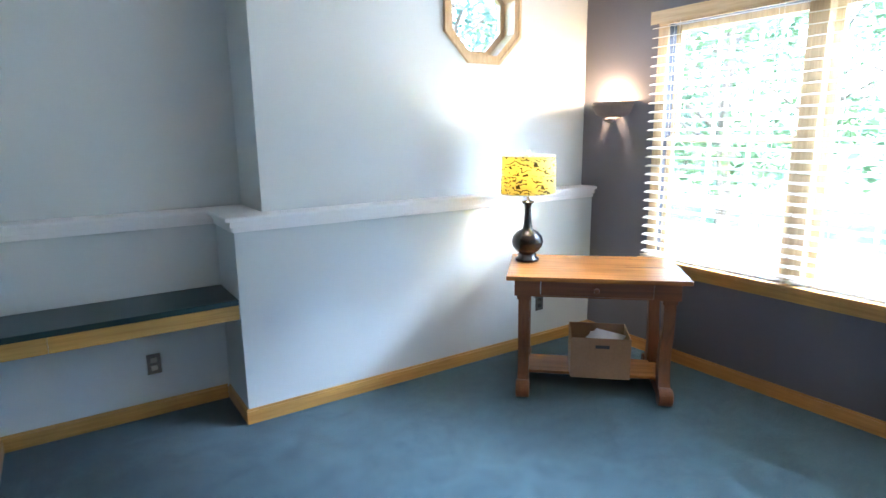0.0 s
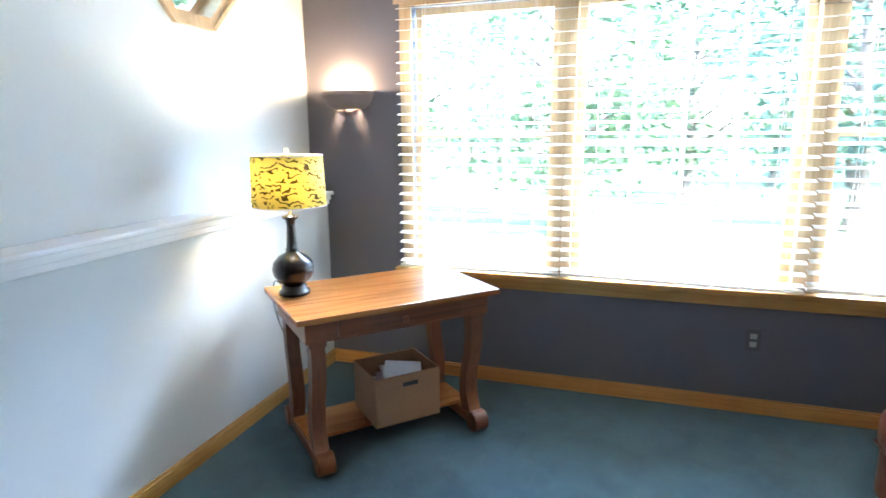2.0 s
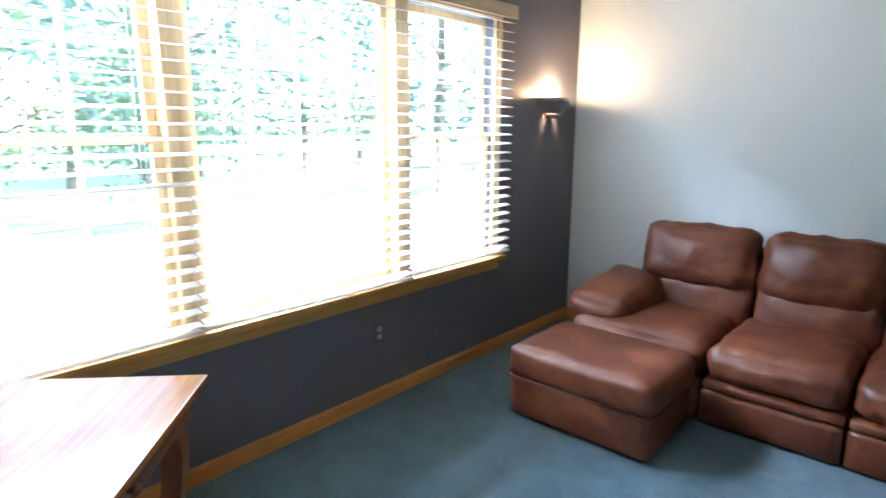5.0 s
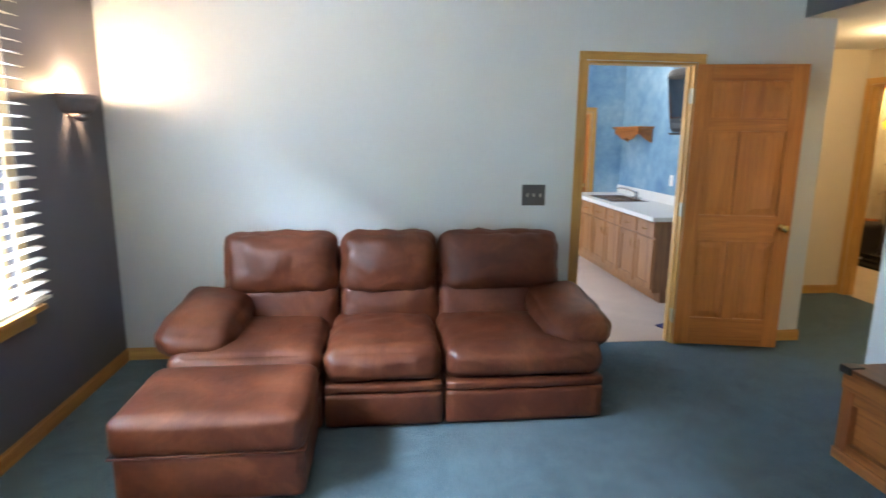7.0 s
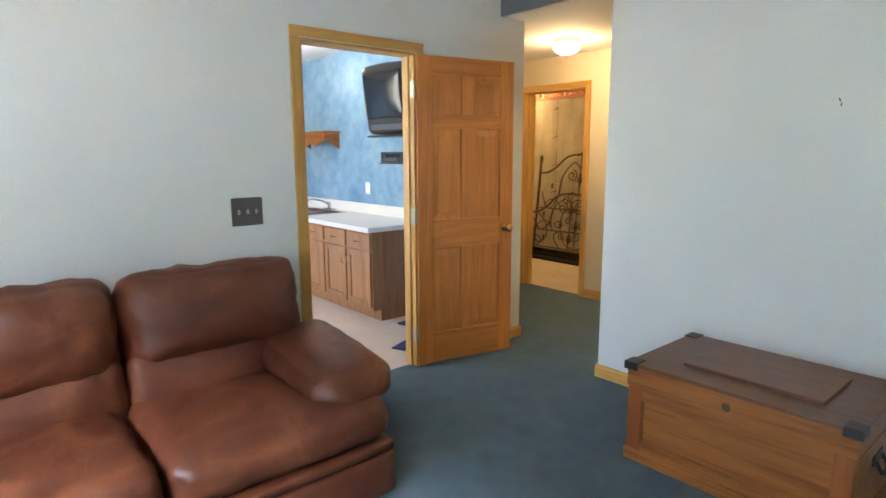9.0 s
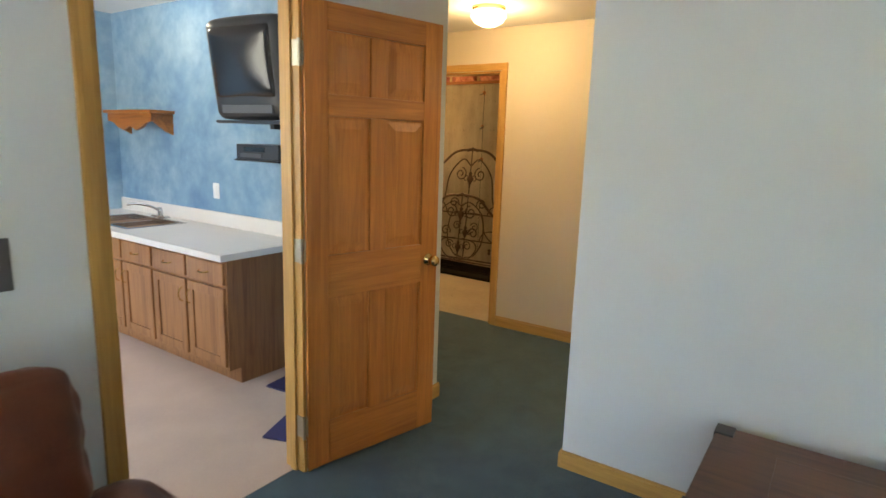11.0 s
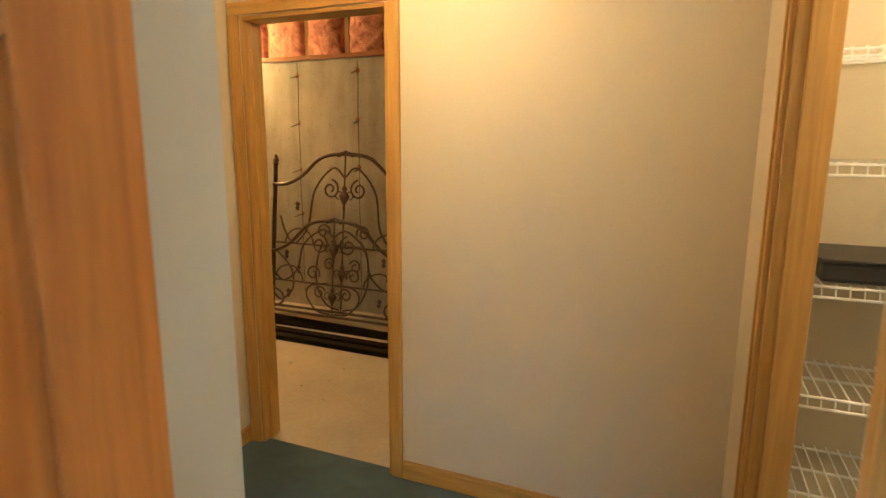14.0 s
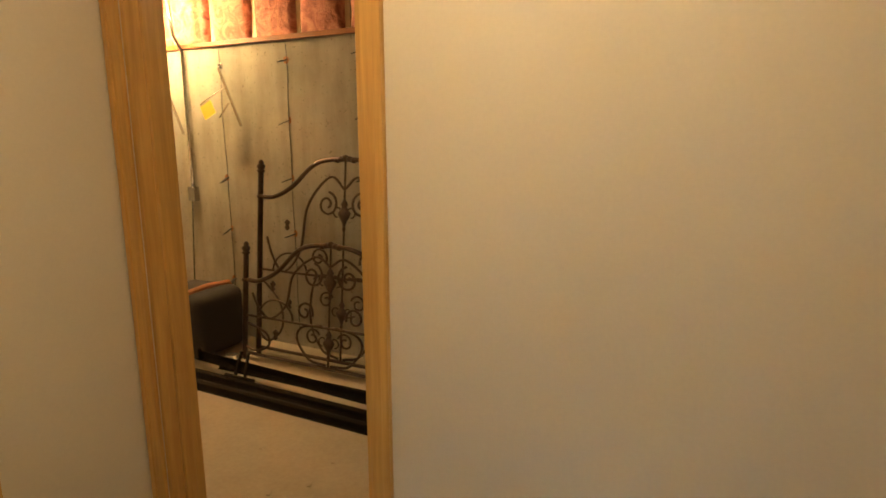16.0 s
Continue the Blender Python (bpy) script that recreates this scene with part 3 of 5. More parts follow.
def panel_door(name, label, m, width, height=2.0):
    """A six-panel door in its own frame: hinge at the origin, leaf along +x, face towards -y and +y."""
    d = thing(name, label, "door", m, kind="structure")
    w, t, s = width, 0.035, 0.105
    cols = ((s, w / 2 - 0.045), (w / 2 + 0.045, w - s))
    rows = ((0.22, 0.80), (0.99, 1.58), (1.67, height - 0.11))
    z0 = 0.012
    st = [(0, 0, z0, s, t, height), (w - s, 0, z0, w, t, height)]
    rails = [(s, 0, z0, w - s, t, 0.22), (s, 0, 0.80, w - s, t, 0.99), (s, 0, 1.58, w - s, t, 1.67), (s, 0, height - 0.11, w - s, t, height)]
    for b in st:
        part("stile", boxes(b, bevel=0.003), PANEL_Z, d)
    for b in rails:
        part("rail", boxes(b, bevel=0.003), PANEL_X, d)
    for a, b in rows:
        part("mullion", boxes((w / 2 - 0.045, 0, a, w / 2 + 0.045, t, b), bevel=0.003), PANEL_Z, d)
        for c0, c1 in cols:
            bm = boxes((c0 - 0.002, 0.012, a - 0.002, c1 + 0.002, t - 0.012, b + 0.002))
            for y0, y1 in ((0.012, 0.003), (t - 0.012, t - 0.003)):
                lo, hi = 0.012, 0.05
                q = [[(c0 + lo, a + lo), (c1 - lo, a + lo), (c1 - lo, b - lo), (c0 + lo, b - lo)], [(c0 + hi, a + hi), (c1 - hi, a + hi), (c1 - hi, b - hi), (c0 + hi, b - hi)]]
                v = [[bm.verts.new((u, (y0, y1)[k], z)) for u, z in q[k]] for k in range(2)]
                for k in range(4):
                    bm.faces.new((v[0][k], v[0][(k + 1) % 4], v[1][(k + 1) % 4], v[1][k]))
                bm.faces.new(v[1])
            bmesh.ops.recalc_face_normals(bm, faces=bm.faces)
            part("panel", bm, PANEL_Z, d)
    for side in (-1, 1):
        y = 0 if side < 0 else t
        k = lathe([(0.030, 0), (0.030, 0.006), (0.012, 0.010), (0.011, 0.030), (0.024, 0.038), (0.028, 0.050), (0.024, 0.062), (0.010, 0.066)], 20)
        moved(k, Matrix.Translation((w - 0.06, y, 0.91)) @ Matrix.Rotation(radians(90 if side < 0 else -90), 4, "X"))
        part("knob", k, BRASS, d, "polished brass door knob", True)
    for z in (0.22, 1.02, 1.82):
        hg = joined(boxes((-0.022, t - 0.004, z - 0.045, 0.0, t + 0.004, z + 0.045), (-0.004, 0.004, z - 0.045, -0.001, t, z + 0.045), bevel=0.001), moved(lathe([(0.007, -0.048), (0.007, 0.048)], 12), Matrix.Translation((-0.006, t + 0.006, z))))
        part("hinge", hg, HINGE, d, "dull brass hinge")
    return d


door_1 = panel_door("door_1", "open six-panel stained wooden kitchen door with brass knob", pose(0.062, 0.018, 0, 0, 0, 167) , 0.732, 2.03)
for z in (0.22, 1.02, 1.82):
    leaf = boxes((0.0745, -0.052, z - 0.05, 0.0775, -0.003, z + 0.05), bevel=0.001)
    leaf = joined(leaf, moved(lathe([(0.008, -0.052), (0.008, 0.052)], 12), Matrix.Translation((0.079, 0.006, z))))
    part("hinge_leaf", moved(leaf, door_1.matrix_world.inverted()), HINGE, door_1, "dull brass hinge leaf on the jamb")
panel_door("door_2", "closed six-panel wooden hall door with brass knob", pose(-1.134, -1.305, 0, 0, 0, 180), 0.752)
panel_door("door_3", "closed wooden door on the far kitchen wall", pose(0.284, -3.41, 0, 0, 0, 180), 0.733, 1.82)


# ---- the triple window, blinds and outdoors ----
win = thing("window_1", "triple wood-framed window with white grilles, blinds half open", "window", kind="structure")
M1, M2 = 3.07, 1.87
FX0, FX1 = EAST - 0.015, EAST + 0.10
part("window_sill", boxes((EAST - 0.06, WY0 - 0.10, 0.655, EAST + 0.02, WY1 + 0.10, 0.685), bevel=0.006), OAK_Y, win)
part("apron", boxes((EAST - 0.018, WY0 - 0.06, 0.59, EAST - 0.001, WY1 + 0.06, 0.654), bevel=0.004), OAK_Y, win)
part("casing_head", boxes((EAST - 0.018, WY0 - 0.06, WZ1 - 0.01, EAST - 0.001, WY1 + 0.06, WZ1 + 0.055), bevel=0.004), PINE_Y, win)
for y0, y1 in ((WY0 - 0.06, WY0 + 0.012), (WY1 - 0.012, WY1 + 0.06)):
    part("casing_side", boxes((EAST - 0.018, y0, 0.686, EAST - 0.001, y1, WZ1 - 0.011), bevel=0.004), PINE_Z, win)
for y in (M1, M2):
    part("mullion", boxes((EAST - 0.02, y - 0.05, 0.686, EAST + 0.12, y + 0.05, WZ1 - 0.011), bevel=0.005), PINE_Z, win)


def sash(a, b, z0, z1, x, cols, rows, wood=0.04):
    f = part("window_frame", boxes((x, a, z0, x + 0.035, a + wood, z1), (x, b - wood, z0, x + 0.035, b, z1), (x, a + wood, z0, x + 0.035, b - wood, z0 + wood), (x, a + wood, z1 - wood, x + 0.035, b - wood, z1), bevel=0.003), PINE_Z, win)
    g = part("pane", boxes((x + 0.014, a + wood, z0 + wood, x + 0.018, b - wood, z1 - wood)), GLASS, win, "clear window glass")
    g.visible_shadow = False
    bars = []
    for k in range(1, cols):
        y = a + wood + (b - a - 2 * wood) * k / cols
        bars.append((x + 0.019, y - 0.010, z0 + wood, x + 0.027, y + 0.010, z1 - wood))
    for k in range(1, rows):
        z = z0 + wood + (z1 - z0 - 2 * wood) * k / rows
        bars.append((x + 0.0195, a + wood, z - 0.010, x + 0.0265, b - wood, z + 0.010))
    part("grille", boxes(*bars), GRILLE, win, "white vinyl grille bars")


for a, b in ((WY0 + 0.012, M2 - 0.05), (M1 + 0.05, WY1 - 0.012)):
    sash(a, b, 0.69, 1.50, EAST + 0.03, 3, 2)
    sash(a, b, 1.46, WZ1 - 0.012, EAST + 0.066, 3, 2)
sash(M2 + 0.05, M1 - 0.05, 0.69, WZ1 - 0.012, EAST + 0.05, 4, 4, 0.045)

BX = EAST - 0.062


def slat_mesh(length):
    bm = bmesh.new()
    n = 4
    rows = []
    for k in range(n + 1):
        u = -0.025 + 0.05 * k / n
        z = 0.003 * (1 - (u / 0.025) ** 2)
        rows.append([bm.verts.new((u, s * length / 2, z + d)) for s in (-1, 1) for d in (0, 0.0025)])
    for a, b in zip(rows, rows[1:]):
        for i, j in ((0, 2), (2, 3), (3, 1), (1, 0)):
            bm.faces.new((a[i], a[j], b[j], b[i]))
    bm.faces.new((rows[0][0], rows[0][1], rows[0][3], rows[0][2]))
    bm.faces.new((rows[-1][2], rows[-1][3], rows[-1][1], rows[-1][0]))
    bmesh.ops.recalc_face_normals(bm, faces=bm.faces)
    return bm


def blind(y0, y1, base, sag):
    c, w = (y0 + y1) / 2, y1 - y0
    b = thing("window_blind", "pale wooden slatted blind lowered over the window, slats open", "blind", pose(BX, c, base), "blinds on the triple window")
    part("headrail", boxes((-0.03, -w / 2, 2.20 - base, 0.03, w / 2, 2.25 - base), bevel=0.003), PINE_Y, b)
    part("valance", boxes((-0.042, -w / 2 - 0.005, 2.185 - base, -0.034, w / 2 + 0.005, 2.262 - base), bevel=0.003), PINE_Y, b)
    r = part("bottom_rail", boxes((-0.026, -w / 2, 0.0, 0.026, w / 2, 0.016), bevel=0.004), SLAT, b)
    r.rotation_euler = (radians(sag), 0, 0)
    first = None
    n = 26
    for k in range(n):
        z = 0.035 + (2.165 - base - 0.035) * k / (n - 1)
        if first is None:
            first = part("slat", slat_mesh(w), SLAT, b)
            ob = first
        else:
            ob = new("slat", first.data)
            ob.parent = b
        low = max(0.0, 1 - k / 3)
        ob.location = (0, 0, z)
        ob.rotation_euler = (radians(sag * low) + radians(random.uniform(-0.12, 0.12)), radians(-11 + random.uniform(-1, 1)), 0)
    for s in (-0.36, 0.0, 0.36) if w > 1 else (-0.33, 0.33):
        for x in (-0.027, 0.027):
            part("ladder_cord", boxes((x - 0.0008, s * w - 0.0008, 0.01, x + 0.0008, s * w + 0.0008, 2.2 - base)), SLAT, b)
    return b


blind(M1 + 0.004, 4.015, 0.700, 0.0)
blind(M2 + 0.004, M1 - 0.004, 0.700, 0.5)
blind(0.955, M2 - 0.004, 0.712, -0.3)

oct_win = thing("window_2", "octagonal pine-framed window in the white wall", "window", pose(OX, UP, OZ), kind="structure")


def octagon(r):
    return [(r / math.cos(radians(22.5)) * math.cos(radians(22.5 + 45 * k)), r / math.cos(radians(22.5)) * math.sin(radians(22.5 + 45 * k))) for k in range(8)]


def oct_ring(r0, r1, y0, y1):
    bm = bmesh.new()
    o, i = octagon(r1), octagon(r0)
    v = {(n, y): [bm.verts.new((u, y, z)) for u, z in p] for n, p in ((0, i), (1, o)) for y in (y0, y1)}
    for k in range(8):
        j = (k + 1) % 8
        for a, b in (((0, y0), (1, y0)), ((1, y0), (1, y1)), ((1, y1), (0, y1)), ((0, y1), (0, y0))):
            bm.faces.new((v[a][k], v[b][k], v[b][j], v[a][j]))
    bmesh.ops.recalc_face_normals(bm, faces=bm.faces)
    return bm


part("casing", joined(oct_ring(0.25, 0.305, -0.016, -0.001), oct_ring(0.285, 0.305, -0.024, -0.016)), PINE_Z, oct_win)
part("reveal", oct_ring(0.25, 0.263, -0.001, 0.13), PINE_Z, oct_win)
part("window_frame", oct_ring(0.215, 0.2495, 0.09, 0.12), PINE_Z, oct_win)
g = part("pane", prism(octagon(0.2145), 0.104, 0.108), GLASS, oct_win)
g.visible_shadow = False

kwin = thing("window_3", "plain kitchen window with white frame", "window", kind="structure")
part("window_frame", boxes((2.80, -2.85, 0.9, 2.86, -2.80, 2.2), (2.80, -1.20, 0.9, 2.86, -1.15, 2.2), (2.80, -2.80, 0.9, 2.86, -1.20, 0.95), (2.80, -2.80, 2.15, 2.86, -1.20, 2.2)), VINYL, kwin)

# ---- outdoors ----
fixed("ground", boxes((-400, -400, -1.2, 400, 400, -0.6)), GRASS, "sunlit lawn reaching into the woods", "lawn")
fixed("road_drive", boxes((4.9, -14, -0.60, 11.5, 16, -0.592)), DRIVE, "pale concrete driveway beside the house", "driveway")
fixed("roof", boxes((-5.2, -5.3, 2.9, 4.35, 5.5, 3.0)), SIDING, "plain roof over the house")


def tree(m, height, spread, material, seed):
    rnd = random.Random(seed)
    t = thing("tree", "leafy green deciduous tree in the yard", "tree", m, "trees outside the window")
    trunk = [(0.1 * math.sin(z * 1.3 + seed), 0.1 * math.cos(z + seed) - 0.1, z * height * 0.1) for z in range(9)]
    part("trunk", tube(trunk, [0.16 - 0.014 * k for k in range(9)], 9), BARK, t)
    limbs = []
    for k in range(9):
        a, z0 = rnd.uniform(0, 6.28), height * rnd.uniform(0.22, 0.7)
        r = spread * rnd.uniform(0.5, 0.95)
        limbs.append(tube(curve([(0, 0, z0), (r * 0.5 * math.cos(a), r * 0.5 * math.sin(a), z0 + 0.5), (r * math.cos(a), r * math.sin(a), z0 + rnd.uniform(0.6, 1.6))], 4), [0.06, 0.055, 0.05, 0.045, 0.04, 0.035, 0.03, 0.025, 0.02], 6))
    part("limbs", joined(*limbs), BARK, t)
    verts, faces = [], []
    for c in range(70):
        a, u = rnd.uniform(0, 6.28), rnd.uniform(0, 1)
        z = height * (0.16 + 0.86 * u)
        r = spread * (0.25 + 0.9 * math.sin(min(1, 0.15 + u) * 2.6)) * rnd.uniform(0.3, 1.0)
        cx, cy = r * math.cos(a), r * math.sin(a)
        for k in range(46):
            p = Vector((cx + rnd.gauss(0, 0.42), cy + rnd.gauss(0, 0.42), z + rnd.gauss(0, 0.32)))
            d, e = Vector((rnd.gauss(0, 1), rnd.gauss(0, 1), rnd.gauss(0, 0.5))).normalized(), Vector((rnd.gauss(0, 1), rnd.gauss(0, 1), rnd.gauss(0, 1)))
            e = d.cross(e).normalized()
            s = rnd.uniform(0.07, 0.15)
            n = len(verts)
            verts += [p - d * s, p + e * s * 0.5, p + d * s, p - e * s * 0.5]
            faces.append((n, n + 1, n + 2, n + 3))
    me = bpy.data.meshes.new("crown")
    me.from_pydata([tuple(v) for v in verts], [], faces)
    me.materials.append(material)
    crown = new("crown", me)
    crown.parent = t
    return t


trees = [tree(pose(12.5, 4.2, -0.62), 6.5, 2.0, LEAF, 3), tree(pose(14.5, -1.5, -0.62), 8.5, 2.6, LEAF_B, 8), tree(pose(13.0, 9.0, -0.62), 7.5, 2.3, LEAF, 21)]
rnd = random.Random(5)
for k in range(26):
    far = 15 + 24 * rnd.random() ** 0.8
    a = radians(-75 + 150 * (k + rnd.random()) / 26)
    x, y = 5 + far * math.cos(a), 1.5 + far * math.sin(a)
    c = copy_thing(trees[k % 3], pose(x, y, -0.62, 0, 0, rnd.uniform(0, 360)) @ Matrix.Scale(rnd.uniform(0.85, 1.5), 4))
for k in range(5):
    copy_thing(trees[k % 3], pose(-1 + 2.6 * k, 14 + rnd.uniform(0, 4), -0.62, 0, 0, 70 * k))


# ---- sofa and ottoman ----
sofa = thing("sofa", "worn brown leather three-seat recliner sofa with padded arms", "sofa")
SX = ((2.565, 3.34), (1.925, 2.555), (1.04, 1.915))
part("base", boxes((1.06, 0.14, 0.0, 3.32, 0.96, 0.24), bevel=0.03), LEATHER, sofa, smooth=True)
for (x0, x1), (b0, b1) in zip(SX, ((2.515, 3.215), (1.89, 2.505), (1.09, 1.88))):
    part("seat_cushion", pillow(x0, 0.38, 0.235, x1, 1.085, 0.430, 0.075, (0.0, 0.03, 0.03), 0.012, 22), LEATHER, sofa, smooth=True)
    part("footrest_band", pillow(x0 + 0.004, 0.90, 0.195, x1 - 0.004, 1.100, 0.250, 0.02, (0, 0.008, 0), 0.002, 8), LEATHER, sofa, smooth=True)
    part("front_panel", pillow(x0 + 0.002, 0.86, 0.008, x1 - 0.002, 1.105, 0.198, 0.022, (0, 0.012, 0), 0.003, 9), LEATHER, sofa, smooth=True)
    back = pillow(b0, -0.10, 0.27, b1, 0.10, 0.62, 0.06, (0, 0.04, 0.0), 0.014, 22)
    part("lumbar_cushion", moved(back, pose(0, 0.415, 0.0, 7, 0, 0)), LEATHER, sofa, smooth=True)
    head = pillow(b0, -0.12, 0.0, b1, 0.11, 0.42, 0.10, (0, 0.075, 0.004), 0.017, 24)
    part("back_cushion", moved(head, pose(0, 0.365, 0.52, 13, 0, 0)), LEATHER, sofa, smooth=True)
part("back_panel", boxes((1.14, 0.07, 0.03, 3.17, 0.20, 0.80), bevel=0.05), LEATHER, sofa, smooth=True)
for x0, x1, s in ((0.955, 1.33, 1), (3.03, 3.425, -1)):
    body = pillow(x0 + 0.06, 0.16, 0.02, x1 - 0.05, 0.93, 0.42, 0.05, (0.015, 0.01, 0), 0.004)
    arm = part("arm", body, LEATHER, sofa, smooth=True)
    pad = pillow(-(x1 - x0) / 2, -0.33, -0.095, (x1 - x0) / 2, 0.33, 0.095, 0.09, (0.02, 0.04, 0.02), 0.010, 16)
    part("arm_pad", moved(pad, pose((x0 + x1) / 2, 0.67, 0.480, -7, s * 5, 0)), LEATHER, arm, smooth=True)

ottoman = thing("ottoman", "square brown leather ottoman with seamed top cushion before the sofa", "ottoman", pose(2.965, 1.42, 0))
part("base", pillow(-0.385, -0.28, 0.015, 0.385, 0.275, 0.24, 0.03, (0.008, 0.008, 0), 0.003), LEATHER, ottoman, smooth=True)
part("top_cushion", pillow(-0.395, -0.29, 0.225, 0.395, 0.29, 0.405, 0.05, (0.008, 0.008, 0.02), 0.004), LEATHER, ottoman, smooth=True)
part("piping", tube([(u, v, 0.238) for u, v in ((-0.39, -0.285), (0.39, -0.285), (0.39, 0.283), (-0.39, 0.283), (-0.39, -0.285))], 0.006), LEATHER, ottoman, smooth=True)

# ---- desk, lamp and box ----
desk = thing("desk", "oak library table with scrolled legs and low shelf", "desk", pose(3.262, 3.862, 0, 0, 0, -43.4))
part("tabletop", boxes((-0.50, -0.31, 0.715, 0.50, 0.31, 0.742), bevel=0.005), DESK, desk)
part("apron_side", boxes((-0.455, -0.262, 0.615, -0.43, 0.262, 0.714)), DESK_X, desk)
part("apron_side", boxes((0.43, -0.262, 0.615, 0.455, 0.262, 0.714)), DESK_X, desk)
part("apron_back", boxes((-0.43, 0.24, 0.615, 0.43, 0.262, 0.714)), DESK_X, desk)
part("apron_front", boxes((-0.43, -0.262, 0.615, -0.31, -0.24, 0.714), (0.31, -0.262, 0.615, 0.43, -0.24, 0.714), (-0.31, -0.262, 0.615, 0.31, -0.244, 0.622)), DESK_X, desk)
drawer = part("drawer", boxes((-0.306, -0.268, 0.625, 0.306, -0.244, 0.710), bevel=0.003), DESK_X, desk)
part("drawer_knob", moved(lathe([(0.008, 0), (0.007, 0.012), (0.016, 0.02), (0.014, 0.03), (0.004, 0.033)], 16), pose(0.0, -0.268, 0.665, 90, 0, 0)), DESK_X, drawer, smooth=True)


def scroll_leg(sx, sy):
    """A flat S-shaped leg with a scrolled foot."""
    pts = [Vector((u, 0, z)) for u, z in ((0.015, 0.615), (0.034, 0.53), (0.022, 0.41), (-0.006, 0.30), (-0.018, 0.20), (0.0, 0.115), (0.03, 0.07))]
    mid = curve(pts, 5)
    wide = [0.052 - 0.012 * math.sin(math.pi * min(1, k / (len(mid) - 1) * 1.3)) for k in range(len(mid))]
    left, right = [], []
    for k, p in enumerate(mid):
        d = (mid[min(k + 1, len(mid) - 1)] - mid[max(k - 1, 0)]).normalized()
        n = Vector((d.z, 0, -d.x))
        left.append((p + n * wide[k] * 0.75)[:])
        right.append((p - n * wide[k] * 0.75)[:])
    outline = [(p[0], p[2]) for p in left] + [(p[0], p[2]) for p in right[::-1]]
    s = prism([(sy * u, z) for u, z in outline], -0.032, 0.032, "x")
    return moved(s, Matrix.Translation((sx * 0.40, sy * 0.19, 0)))


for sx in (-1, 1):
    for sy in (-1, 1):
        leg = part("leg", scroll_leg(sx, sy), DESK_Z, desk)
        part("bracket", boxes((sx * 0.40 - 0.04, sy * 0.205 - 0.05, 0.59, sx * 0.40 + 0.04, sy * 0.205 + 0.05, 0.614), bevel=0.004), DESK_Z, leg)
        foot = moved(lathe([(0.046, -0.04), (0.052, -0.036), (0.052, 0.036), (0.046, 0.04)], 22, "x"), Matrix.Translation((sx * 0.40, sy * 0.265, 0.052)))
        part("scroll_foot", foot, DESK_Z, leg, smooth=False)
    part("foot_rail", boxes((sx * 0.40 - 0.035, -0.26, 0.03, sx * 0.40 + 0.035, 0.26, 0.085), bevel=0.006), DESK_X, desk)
part("low_shelf", boxes((-0.37, -0.13, 0.095, 0.37, 0.13, 0.115), (-0.43, -0.13, 0.086, -0.365, 0.13, 0.1), (0.365, -0.13, 0.086, 0.43, 0.13, 0.1), bevel=0.003), DESK, desk)

LX, LY = 3.05, 4.215
tl = thing("table_lamp", "black turned table lamp with yellow patterned drum shade, lit", "lamp", pose(LX, LY, 0.742))
part("base", lathe([(0.072, 0), (0.075, 0.012), (0.07, 0.022), (0.058, 0.028), (0.058, 0.045), (0.05, 0.052)], 32), BLACK, tl, smooth=True)
part("body", lathe([(0.045, 0.05), (0.07, 0.065), (0.092, 0.095), (0.098, 0.125), (0.09, 0.158), (0.065, 0.185), (0.034, 0.202), (0.028, 0.21), (0.032, 0.218), (0.026, 0.226), (0.024, 0.25), (0.019, 0.33), (0.023, 0.355), (0.038, 0.366), (0.038, 0.374), (0.012, 0.380)], 32), BLACK, tl, smooth=True)
part("stem", lathe([(0.008, 0.379), (0.008, 0.66)], 12), BRASS, tl)
part("harp", tube(curve([(-0.03, 0, 0.40), (-0.06, 0, 0.48), (-0.05, 0, 0.60), (0, 0, 0.652), (0.05, 0, 0.60), (0.06, 0, 0.48), (0.03, 0, 0.40)], 5), 0.002, 6), BRASS, tl)
part("finial", lathe([(0.004, 0.655), (0.012, 0.662), (0.012, 0.682), (0.009, 0.688)], 14), VINYL, tl)
sh = bmesh.new()
rings = [[sh.verts.new((r * math.cos(2 * math.pi * k / 48), r * math.sin(2 * math.pi * k / 48), z)) for k in range(48)] for r, z in ((0.168, 0.424), (0.161, 0.652), (0.159, 0.652), (0.166, 0.424))]
for a in range(4):
    for k in range(48):
        sh.faces.new((rings[a][k], rings[a][(k + 1) % 48], rings[(a + 1) % 4][(k + 1) % 48], rings[(a + 1) % 4][k]))
part("shade", sh, SHADE, tl, "yellow cloth drum shade with dark scrolls", True)
for z, r in ((0.424, 0.168), (0.652, 0.1615)):
    part("shade_trim", tube([(r * math.cos(2 * math.pi * k / 40), r * math.sin(2 * math.pi * k / 40), z) for k in range(41)], 0.003, 6), PAPER, tl)
cord = curve([(3.09, 4.26, 0.747), (3.16, 4.36, 0.75), (3.20, 4.43, 0.745), (3.24, 4.47, 0.62), (3.34, 4.49, 0.42), (3.44, 4.49, 0.33), (3.455, 4.53, 0.31)], 6)
tagged(mesh_ob("lamp_cord", tube(cord, 0.003, 6), DARK), "thin dark lamp cord hanging behind the desk", "cord")

